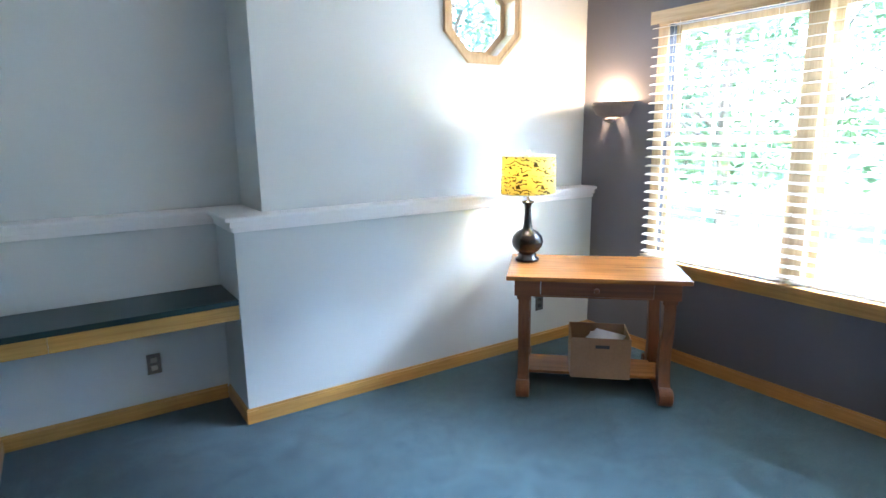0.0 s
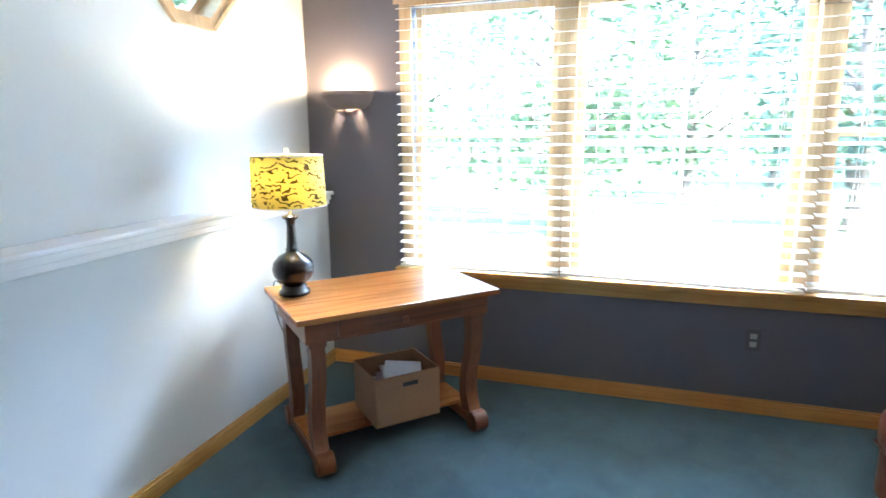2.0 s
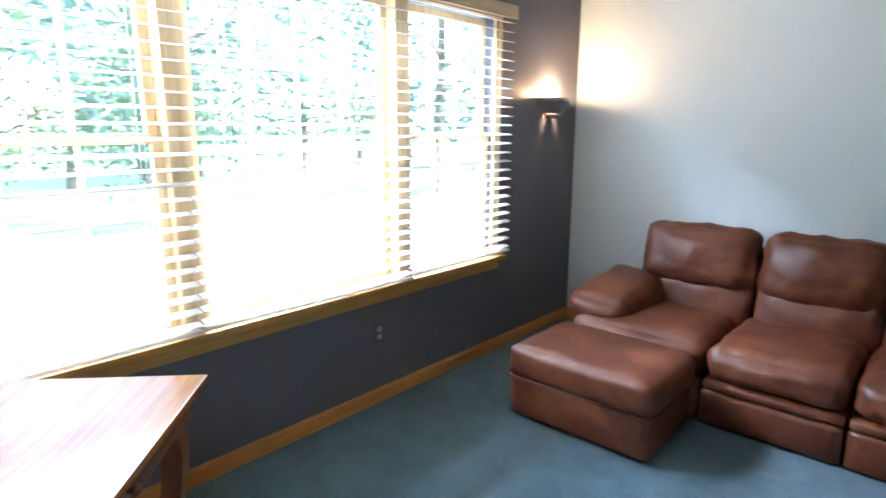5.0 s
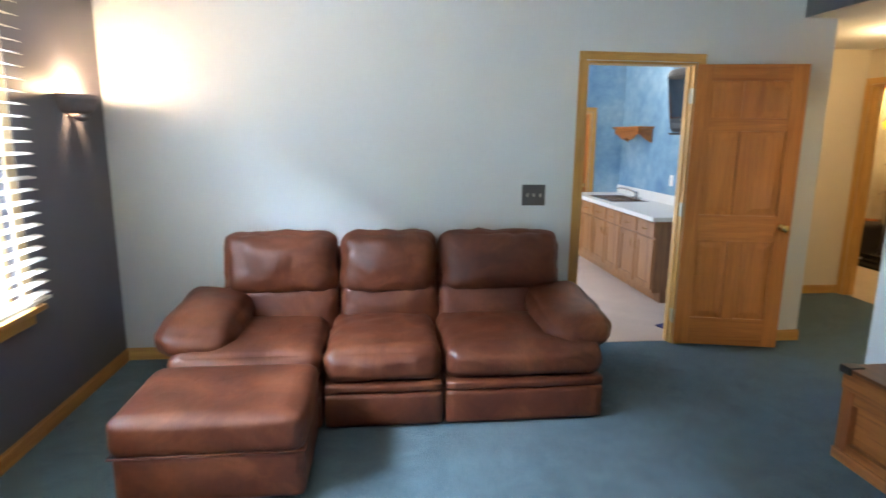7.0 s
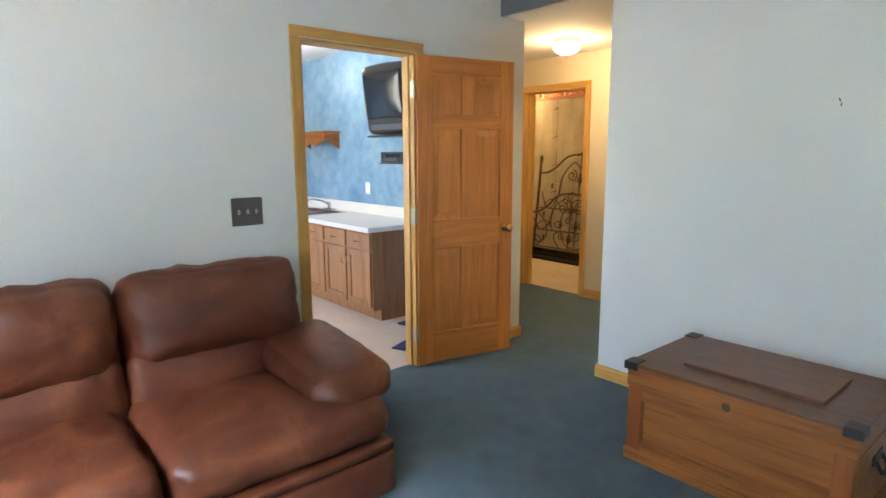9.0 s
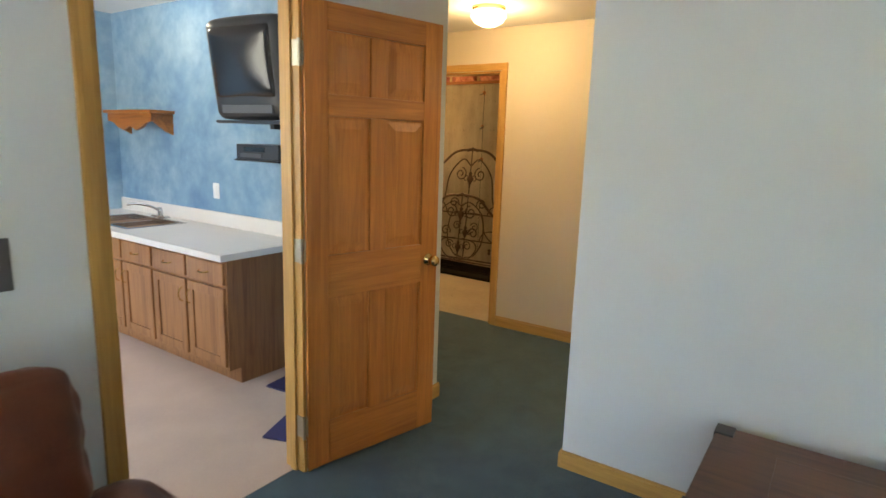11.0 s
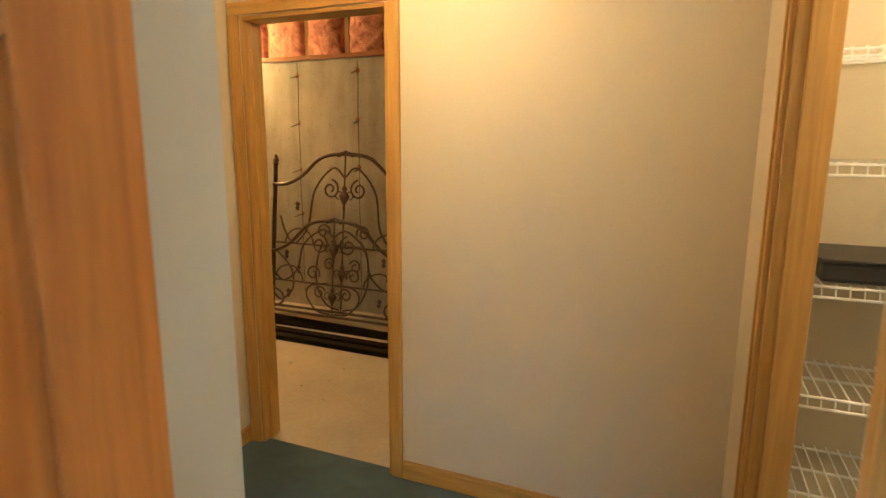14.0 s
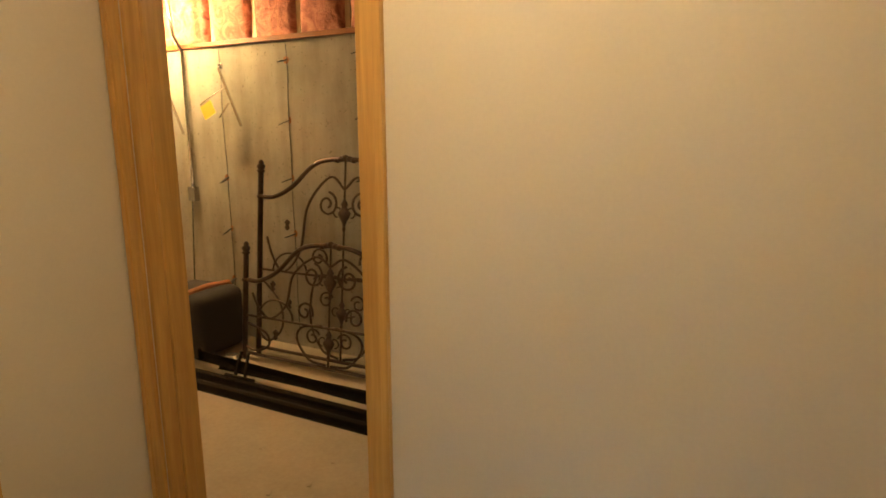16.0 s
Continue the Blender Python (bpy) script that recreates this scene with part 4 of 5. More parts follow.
bx = thing("cardboard_box", "open cardboard box holding papers on the desk shelf", "box", pose(3.262, 3.80, 0.116, 0, 0, -43.4))
part("bottom", boxes((-0.17, -0.165, 0, 0.17, 0.125, 0.005)), CARD, bx)
for side in ((-0.17, -0.165, 0.005, 0.17, -0.160, 0.245), (-0.17, 0.12, 0.005, 0.17, 0.125, 0.245), (-0.17, -0.160, 0.005, -0.165, 0.12, 0.245), (0.165, -0.160, 0.005, 0.17, 0.12, 0.245)):
    part("side", boxes(side), CARD, bx)
# No opening is cut; a dark plate gives the shade inside the grip hole
part("hand_hole_shade", boxes((-0.03, -0.168, 0.185, 0.05, -0.1655, 0.205), bevel=0.001), DARK, bx, "dark plate for the shade in the torn grip hole")
for k in range(7):
    p = boxes((-0.11, -0.14, 0, 0.11, 0.14, 0.006), bevel=0.001)
    m = pose(-0.03 + 0.012 * k, -0.01, 0.10 + 0.016 * k, random.uniform(-6, 6), -14 + 3 * k, random.uniform(-25, 25)) @ Matrix.Diagonal((0.85, 0.75, 1, 1))
    tagged(mesh_ob("paper_sheet", moved(p, pose(3.262, 3.80, 0.116, 0, 0, -43.4) @ m), PAPER), "loose white papers in the cardboard box", "paper", "papers in the box")

# ---- built-in shelf ----
shelf = thing("wall_shelf", "built-in dark teal laminate shelf with oak edge", "shelf")
part("top", boxes((0.25, 4.555, 0.665, 1.36, 4.95, 0.695), bevel=0.004), TEAL, shelf)
part("front_edge", boxes((0.25, 4.565, 0.585, 0.52, 4.588, 0.664), (0.522, 4.563, 0.585, 1.36, 4.588, 0.664), bevel=0.003), OAK_X, shelf)

# ---- chest ----
chest = thing("chest", "old stained pine trunk with iron corners, closed", "chest", pose(-0.265, 2.02, 0))
part("plinth", boxes((-0.315, -0.455, 0.0, 0.318, 0.455, 0.055), bevel=0.004), CHEST, chest)
part("body", boxes((-0.30, -0.44, 0.05, 0.278, 0.44, 0.36)), CHEST, chest)
for y0, y1 in ((-0.44, -0.385), (0.385, 0.44)):
    part("corner_board", boxes((0.278, y0 - 0.006, 0.056, 0.312, y1 + 0.006, 0.36), bevel=0.003), CHEST_Z, chest)
part("front_rail", boxes((0.278, -0.384, 0.30, 0.309, 0.384, 0.36), bevel=0.002), CHEST, chest)
part("bottom_rail", boxes((0.278, -0.384, 0.056, 0.309, 0.384, 0.10), bevel=0.002), CHEST, chest)
part("end_rail", boxes((-0.30, -0.454, 0.30, 0.294, -0.44, 0.36), bevel=0.002), CHEST, chest)
lid = part("lid", boxes((-0.312, -0.452, 0.362, 0.316, 0.452, 0.455), bevel=0.004), CHEST, chest)
part("lid_top", boxes((-0.318, -0.46, 0.456, 0.322, 0.46, 0.472), bevel=0.004), CHEST_D, lid)
part("lock_plate", moved(lathe([(0.018, 0), (0.018, 0.004), (0.006, 0.005)], 16, "x"), pose(0.318, 0.0, 0.405)), BRASS, lid)
for x0, x1 in ((-0.322, -0.24), (0.25, 0.328)):
    for y0, y1 in ((-0.465, -0.40), (0.40, 0.465)):
        part("iron_corner", boxes((x0, y0, 0.440, x1, y1, 0.478), bevel=0.004), DARK, lid, "black iron corner")
part("handle", joined(boxes((-0.06, 0.441, 0.235, 0.05, 0.452, 0.285), bevel=0.003), tube(curve([(-0.05, 0.45, 0.26), (-0.045, 0.475, 0.215), (0.035, 0.475, 0.215), (0.04, 0.45, 0.26)], 5), 0.008, 8)), DARK, chest, "black iron carrying handle")
part("end_rail", boxes((-0.30, 0.44, 0.30, 0.294, 0.454, 0.36), bevel=0.002), CHEST, chest)
tagged(mesh_ob("board", boxes((-0.26 - 0.16, 1.765, 0.4725, -0.26 + 0.175, 2.32, 0.488), bevel=0.003), CHEST_D), "loose reddish wooden board lying on the chest", "board")


# ---- plates, outlets, sconces ----
def outlet(m, plate, face, group="wall outlets", label="double electrical outlet with dark cover plate"):
    o = thing("outlet", label, "outlet", m, group)
    part("plate", boxes((-0.036, -0.006, -0.058, 0.036, 0, 0.058), bevel=0.002), plate, o)
    for z in (-0.022, 0.022):
        part("socket", boxes((-0.016, -0.008, z - 0.014, 0.016, -0.006, z + 0.014), bevel=0.003), face, o)
    return o


PLUG = surface("worn_beige_socket", (0.38, 0.36, 0.33), 0.5)
outlet(pose(EAST, 2.06, 0.41, 0, 0, -90), GREY, PLUG)
outlet(pose(0.97, 4.95, 0.30), GREY, PLUG)
outlet(pose(3.465, NORTH, 0.315), GREY, DARK)
outlet(pose(-0.88, -2.0, 1.075, 0, 0, 90), VINYL, VINYL, "kitchen outlets", "white electrical outlet on the blue wall")
sw = thing("light_switch", "grey triple light switch plate with pale toggles", "switch", pose(1.182, 0, 1.128, 0, 0, 180))
part("plate", boxes((-0.083, -0.006, -0.073, 0.083, 0, 0.073), bevel=0.003), GREY, sw)
for x in (-0.046, 0, 0.046):
    part("toggle", boxes((x - 0.006, -0.016, -0.012, x + 0.006, -0.006, 0.012), bevel=0.002), PLUG, sw)


def sconce(y):
    s = thing("wall_sconce", "grey half-bowl wall sconce, lit warm", "sconce", pose(EAST, y, 1.62), "wall sconces")
    bm = bmesh.new()
    prof = [(0.075, 0.010), (0.105, 0.014), (0.135, 0.030), (0.152, 0.060), (0.160, 0.080), (0.166, 0.084), (0.166, 0.11), (0.157, 0.11), (0.150, 0.080), (0.128, 0.042), (0.100, 0.026), (0.075, 0.022), (0.075, 0.010)]
    n, rows = 24, []
    for r, z in prof:
        rows.append([bm.verts.new((-0.8 * r * math.sin(math.pi * k / n) - 0.0005, -r * math.cos(math.pi * k / n), z)) for k in range(n + 1)])
    for a, b in zip(rows, rows[1:]):
        for k in range(n):
            bm.faces.new((a[k], a[k + 1], b[k + 1], b[k]))
    bmesh.ops.recalc_face_normals(bm, faces=bm.faces)
    part("bowl", bm, BOWL, s, smooth=True)
    part("rim", tube([(-0.126 * math.sin(math.pi * k / n), -0.157 * math.cos(math.pi * k / n), 0.111) for k in range(n + 1)], 0.005, 6), BOWL, s)
    part("finial", moved(lathe([(0.004, -0.014), (0.020, -0.010), (0.040, 0.004), (0.046, 0.012), (0.040, 0.014)], 20), Matrix.Translation((-0.050, 0, -0.018))), BOWL, s, smooth=True)
    part("stem", moved(lathe([(0.006, -0.006), (0.006, 0.05)], 10), Matrix.Translation((-0.050, 0, 0.0))), BOWL, s)
    part("back_plate", boxes((-0.012, -0.06, 0.0, -0.0005, 0.06, 0.105), bevel=0.003), BOWL, s)
    part("bulb", moved(lathe([(0.006, 0), (0.014, 0.012), (0.018, 0.03), (0.012, 0.045), (0.002, 0.05)], 14), Matrix.Translation((-0.065, 0, 0.048))), BULB, s)
    return s


sconce(4.365)
sconce(0.385)


# ---- kitchen ----
def cabinet(y0, y1):
    c = thing("base_cabinet", "oak base cabinet with two doors, two drawers and brass pulls", "cabinet", pose(-0.56, (y0 + y1) / 2, 0.002), "kitchen base cabinets")
    w = (y1 - y0) / 2
    part("body", boxes((-0.318, -w, 0.10, 0.29, w, 0.776), (-0.318, -w, 0, 0.21, w, 0.10)), CABINET, c)
    for s in (-1, 1):
        a, b = (0.012, w - 0.012) if s > 0 else (-w + 0.012, -0.012)
        d = part("drawer", boxes((0.291, a, 0.625, 0.309, b, 0.755), bevel=0.005), CABINET, c)
        mid = (a + b) / 2
        part("pull", tube(curve([(0.309, mid - 0.045, 0.69), (0.328, mid - 0.03, 0.686), (0.332, mid, 0.684), (0.328, mid + 0.03, 0.686), (0.309, mid + 0.045, 0.69)], 4), 0.004, 6), BRASS, d)
        o = part("door", boxes((0.291, a, 0.125, 0.309, a + 0.055, 0.605), (0.291, b - 0.055, 0.125, 0.309, b, 0.605), (0.291, a + 0.055, 0.125, 0.309, b - 0.055, 0.18), (0.291, a + 0.055, 0.55, 0.309, b - 0.055, 0.605), (0.291, a + 0.055, 0.18, 0.300, b - 0.055, 0.55), bevel=0.003), CABINET, c)
        e = a + 0.03 if s > 0 else b - 0.03
        part("pull", tube(curve([(0.309, e, 0.46), (0.33, e, 0.475), (0.334, e, 0.505), (0.33, e, 0.535), (0.309, e, 0.55)], 4), 0.004, 6), BRASS, o)
    return c


for k in range(3):
    cabinet(-1.03 - 0.78 * (k + 1), -1.03 - 0.78 * k)
SINK = (-2.95, -2.25, -0.74, -0.34)
wt = thing("worktop", "cream laminate worktop with raised backsplash and steel sink", "worktop")
for b in ((-0.88, SINK[1], 0.779, -0.215, -1.0, 0.818), (-0.88, -3.38, 0.779, -0.215, SINK[0], 0.818), (-0.88, SINK[0], 0.779, SINK[2], SINK[1], 0.818), (SINK[3], SINK[0], 0.779, -0.215, SINK[1], 0.818)):
    part("top", boxes(b), COUNTER, wt)
part("backsplash", boxes((-0.88, -3.38, 0.8185, -0.86, -1.0, 0.92), bevel=0.004), COUNTER, wt)
sk = thing("sink", "stainless steel sink set into the worktop", "sink", pose((SINK[2] + SINK[3]) / 2, (SINK[0] + SINK[1]) / 2, 0.69))
part("basin", boxes((-0.2, -0.35, 0.0, 0.2, 0.35, 0.006), (-0.2, -0.35, 0.006, -0.194, 0.35, 0.128), (0.194, -0.35, 0.006, 0.2, 0.35, 0.128), (-0.194, -0.35, 0.006, 0.194, -0.344, 0.128), (-0.194, 0.344, 0.006, 0.194, 0.35, 0.128), (-0.194, -0.01, 0.006, 0.194, 0.01, 0.12)), STEEL, sk)
part("rim", boxes((-0.225, -0.375, 0.1285, -0.194, 0.375, 0.133), (0.194, -0.375, 0.1285, 0.225, 0.375, 0.133), (-0.194, -0.375, 0.1285, 0.194, -0.344, 0.133), (-0.194, 0.344, 0.1285, 0.194, 0.375, 0.133), bevel=0.001), STEEL, sk)
fa = thing("faucet", "chrome kitchen faucet with a low spout", "faucet", pose(-0.80, -2.65, 0.818))
part("base", boxes((-0.025, -0.10, 0, 0.025, 0.10, 0.014), bevel=0.005), STEEL, fa)
part("body", lathe([(0.02, 0.014), (0.02, 0.055), (0.012, 0.07)], 16), STEEL, fa)
part("spout", tube(curve([(0, 0, 0.05), (0.06, -0.04, 0.09), (0.14, -0.12, 0.11), (0.18, -0.16, 0.10)], 5), 0.009, 8), STEEL, fa, smooth=True)
part("lever", boxes((-0.008, -0.01, 0.07, 0.05, 0.01, 0.08), bevel=0.003), STEEL, fa)
kl = thing("ceiling_light", "flush round kitchen ceiling light, lit", "ceiling light", pose(-0.30, -2.15, 2.45))
part("canopy", lathe([(0.075, -0.012), (0.085, -0.008), (0.085, 0)], 24), VINYL, kl)
part("lens", lathe([(0.002, -0.016), (0.05, -0.015), (0.074, -0.010)], 24), LAMPGLASS, kl, smooth=True).visible_shadow = False
ks = thing("wall_shelf", "small rustic wooden wall shelf with scalloped front", "shelf", pose(-0.88, -2.86, 1.50))
part("board", boxes((0, -0.36, 0.13, 0.20, 0.36, 0.155), bevel=0.004), CHEST, ks)
wave = [(-0.33, 0.13), (-0.33, 0.07), (-0.25, 0.06), (-0.18, 0.02), (-0.1, 0.0), (-0.04, 0.02), (0, 0.035), (0.04, 0.02), (0.1, 0.0), (0.18, 0.02), (0.25, 0.06), (0.33, 0.07), (0.33, 0.13)]
part("scalloped_front", prism(wave, 0.155, 0.175, "x"), CHEST, ks)
for y in (-0.33, 0.30):
    part("bracket", prism([(0, 0.129), (0.155, 0.129), (0.155, 0.07), (0.06, 0.0), (0, -0.03)], y, y + 0.03, "y"), CHEST, ks)
tv = thing("television", "bulky black tube television on a wall bracket", "television", pose(-0.60, -1.07, 1.595, 0, 8, 6))
part("housing", pillow(-0.02, -0.285, 0.0, 0.12, 0.285, 0.56, 0.05, (0.02, 0.012, 0.01), 0.0, 10), DARK, tv, smooth=True)
rear = boxes((-0.26, -0.22, 0.06, -0.019, 0.22, 0.50), bevel=0.05)
part("rear_housing", rear, DARK, tv)
part("screen", pillow(0.09, -0.235, 0.125, 0.138, 0.235, 0.515, 0.02, (0.022, 0, 0), 0.0, 10), BLACK, tv, "glossy black curved screen", True)
part("control_strip", boxes((0.118, -0.20, 0.04, 0.134, 0.20, 0.085), bevel=0.002), GREY, tv)
br = thing("television_bracket", "black steel television wall bracket with tray", "bracket", pose(-0.88, -1.08, 1.51))
part("wall_plate", boxes((0, -0.06, -0.05, 0.012, 0.06, 0.35), bevel=0.002), DARK, br)
part("arm", boxes((0.012, -0.02, 0.02, 0.22, 0.02, 0.05), bevel=0.003), DARK, br)
part("tray", boxes((0.10, -0.30, 0.052, 0.40, 0.30, 0.066), (0.36, -0.31, 0.048, 0.385, 0.31, 0.060), bevel=0.002), DARK, br)
vc = thing("video_recorder", "black video recorder on a wall shelf below the television", "recorder", pose(-0.88, -1.17, 1.33))
part("body", boxes((0.002, -0.20, 0.012, 0.27, 0.20, 0.105), bevel=0.004), DARK, vc)
part("tape_slot", boxes((0.271, -0.12, 0.06, 0.274, 0.08, 0.088)), BLACK, vc)
part("display", boxes((0.271, -0.16, 0.025, 0.274, 0.05, 0.05)), GREY, vc)
part("shelf", boxes((0, -0.21, 0, 0.28, 0.21, 0.011), bevel=0.002), DARK, vc)
tagged(mesh_ob("mat", moved(boxes((-0.30, -0.22, 0, 0.30, 0.22, 0.012), bevel=0.004), pose(-0.36, -0.30, 0.003, 0, 0, 22)), NAVY), "navy blue floor mat inside the kitchen doorway", "mat")
tagged(mesh_ob("mat", moved(boxes((-0.22, -0.10, 0, 0.22, 0.10, 0.012), bevel=0.004), pose(-0.63, -0.80, 0.003, 0, 0, 8)), NAVY), "navy blue mat beside the cabinets", "mat")

# ---- hall ----
hl = thing("ceiling_light", "round frosted glass flush ceiling light, lit warm", "ceiling light", pose(-1.73, -0.22, HALL_H))
part("canopy", lathe([(0.09, -0.03), (0.11, -0.012), (0.11, 0)], 28), BRASS, hl)
dome = part("glass_dome", lathe([(0.004, -0.125), (0.05, -0.118), (0.095, -0.095), (0.118, -0.06), (0.105, -0.028), (0.09, -0.022)], 30), LAMPGLASS, hl, "lit frosted glass dome", True)
dome.visible_shadow = False
for k, z in enumerate((0.50, 0.80, 1.12, 1.45, 1.74)):
    ws = thing("wire_shelf", "white coated wire closet shelf", "shelf", pose(-2.36, 1.52, z), "closet wire shelves")
    for j in range(34):
        part("wire", tube([(0.0, -0.54 + 0.033 * j, 0), (0.32, -0.54 + 0.033 * j, 0), (0.325, -0.54 + 0.033 * j, -0.03)], 0.0024, 5), VINYL, ws)
    for x, dz in ((0.02, -0.006), (0.17, -0.006), (0.32, -0.006), (0.33, -0.034)):
        part("rod", tube([(x, -0.56, dz), (x, 0.555, dz)], 0.004, 6), VINYL, ws)
cl = thing("ceiling_light", "small frosted closet ceiling light, lit", "ceiling light", pose(-1.5, 1.5, 2.36))
part("canopy", lathe([(0.05, -0.02), (0.06, 0)], 20), VINYL, cl)
part("glass_dome", lathe([(0.003, -0.11), (0.04, -0.10), (0.06, -0.06), (0.05, -0.02)], 20), LAMPGLASS, cl, smooth=True).visible_shadow = False
bk = thing("storage_bin", "black plastic bin on a closet wire shelf", "bin", pose(-2.18, 1.24, 1.126))
part("tub", boxes((-0.14, -0.2, 0, 0.14, 0.2, 0.055), bevel=0.012), DARK, bk)
part("lid", boxes((-0.15, -0.21, 0.055, 0.15, 0.21, 0.066), bevel=0.004), DARK, bk)

# ---- storage room ----
fixed("trim_sill_plate", boxes((-4.78, -4.9, 2.191, -4.53, 1.2, 2.225), bevel=0.003), CHEST, "reddish treated sill board on top of the concrete", "trim")
rnd = random.Random(11)
STUDS = [-4.55 + 0.41 * k for k in range(14)]
for k, y in enumerate(STUDS[:-1]):
    fixed("trim_stud", boxes((-4.795, y - 0.019, 2.226, -4.66, y + 0.019, 2.749)), PINE_Z, "bare pine stud between insulation", "stud")
    b = pillow(-4.79, y + 0.021, 2.228, -4.64 + rnd.uniform(-0.015, 0.02), y + 0.389, 2.747, 0.04, (0.035, 0, 0), 0.016, 16)
    tagged(mesh_ob("insulation_batt", b, FLUFF, True), "pink fibreglass insulation batt between studs", "insulation", "insulation batts")

PINS = [(y, z) for y, zs in ((-3.16, (1.24, 0.85, 0.45)), (-2.535, (2.06, 1.655, 1.25, 0.85)), (-1.925, (2.085, 1.68, 1.28)), (-3.72, (1.66, 1.25)), (-1.3, (2.08, 1.68))) for z in zs]
for y, z in PINS:
    tp = thing("form_tie", "rusty bent form tie sticking out of the concrete", "tie", pose(-4.55, y, z, 0, 0, rnd.uniform(-15, 15)), "form ties in the wall")
    part("strip", moved(boxes((-0.002, -0.017, -0.003, 0.085, 0.017, 0.003), bevel=0.001), pose(0, 0, 0, 12, rnd.uniform(10, 30), 0)), DARK, tp)
    part("rust_patch", lathe([(0.026, 0), (0.024, 0.0015)], 12, "x"), STRAP, tp)
for y in (-3.72, -3.16, -2.535, -1.925, -1.3):
    line = [(-4.549, y + 0.012 * noise.noise((y, z * 3.0, 1)), 2.17 - 0.0 - z) for z in [0.12 * q for q in range(18)]]
    fixed("trim_form_seam", tube(line, 0.0028, 5), DARK, "thin dark joint line left by the concrete forms", "seam")


def hanger(y, z):
    h = thing("wall_hook", "bent steel storage hook fixed to the concrete wall", "hook", pose(-4.55, y, z), "wall hooks")
    part("mount", boxes((0, -0.02, -0.02, 0.012, 0.02, 0.02), bevel=0.002), STEEL, h)
    part("long_arm", tube([(0.01, 0, 0), (0.05, 0.03, -0.02), (0.10, 0.26, -0.43)], 0.009, 8), STEEL, h)
    part("prong", tube(curve([(0.07, 0.09, -0.16), (0.13, -0.02, -0.24), (0.15, -0.07, -0.28)], 5), 0.006, 8), STEEL, h)
    part("tip", tube(curve([(0.085, 0.14, -0.27), (0.13, 0.12, -0.34), (0.13, 0.09, -0.37)], 5), 0.006, 8), STEEL, h)
    return h


hk = hanger(-3.15, 2.05)
tagged(mesh_ob("tag", moved(boxes((-0.002, -0.06, -0.05, 0.002, 0.06, 0.05), bevel=0.001), pose(-4.42, -3.17, 1.735, 25, 0, 0)), YELLOW), "yellow tag hanging on the wall hook", "tag")
hanger(-3.74, 2.0)
cd = thing("conduit", "grey steel conduit running down to a metal outlet box", "conduit", pose(-4.55, -3.51, 1.06))
part("pipe", tube([(0.025, 0, 0.10), (0.025, 0, 1.12), (0.10, 0.01, 1.22), (0.14, 0.01, 1.6)], 0.013, 10), STEEL, cd, smooth=True)
part("junction_box", boxes((0, -0.035, -0.01, 0.05, 0.035, 0.10), bevel=0.004), STEEL, cd)
part("cable", tube(curve([(0.025, -0.02, -0.01), (0.03, -0.04, -0.3), (0.04, -0.06, -0.7)], 5), 0.005, 6), DARK, cd)


def arc(cx, cz, r, a0, a1, n=14, squash=1.0):
    return [(0, cx + r * math.cos(radians(a0 + (a1 - a0) * k / n)), cz + squash * r * math.sin(radians(a0 + (a1 - a0) * k / n))) for k in range(n + 1)]


def spiral(cx, cz, r, a0, turns, hand, n=22):
    return [(0, cx + r * (1 - 0.75 * k / n) * math.cos(radians(a0) + hand * 2 * math.pi * turns * k / n), cz + r * (1 - 0.75 * k / n) * math.sin(radians(a0) + hand * 2 * math.pi * turns * k / n)) for k in range(n + 1)]


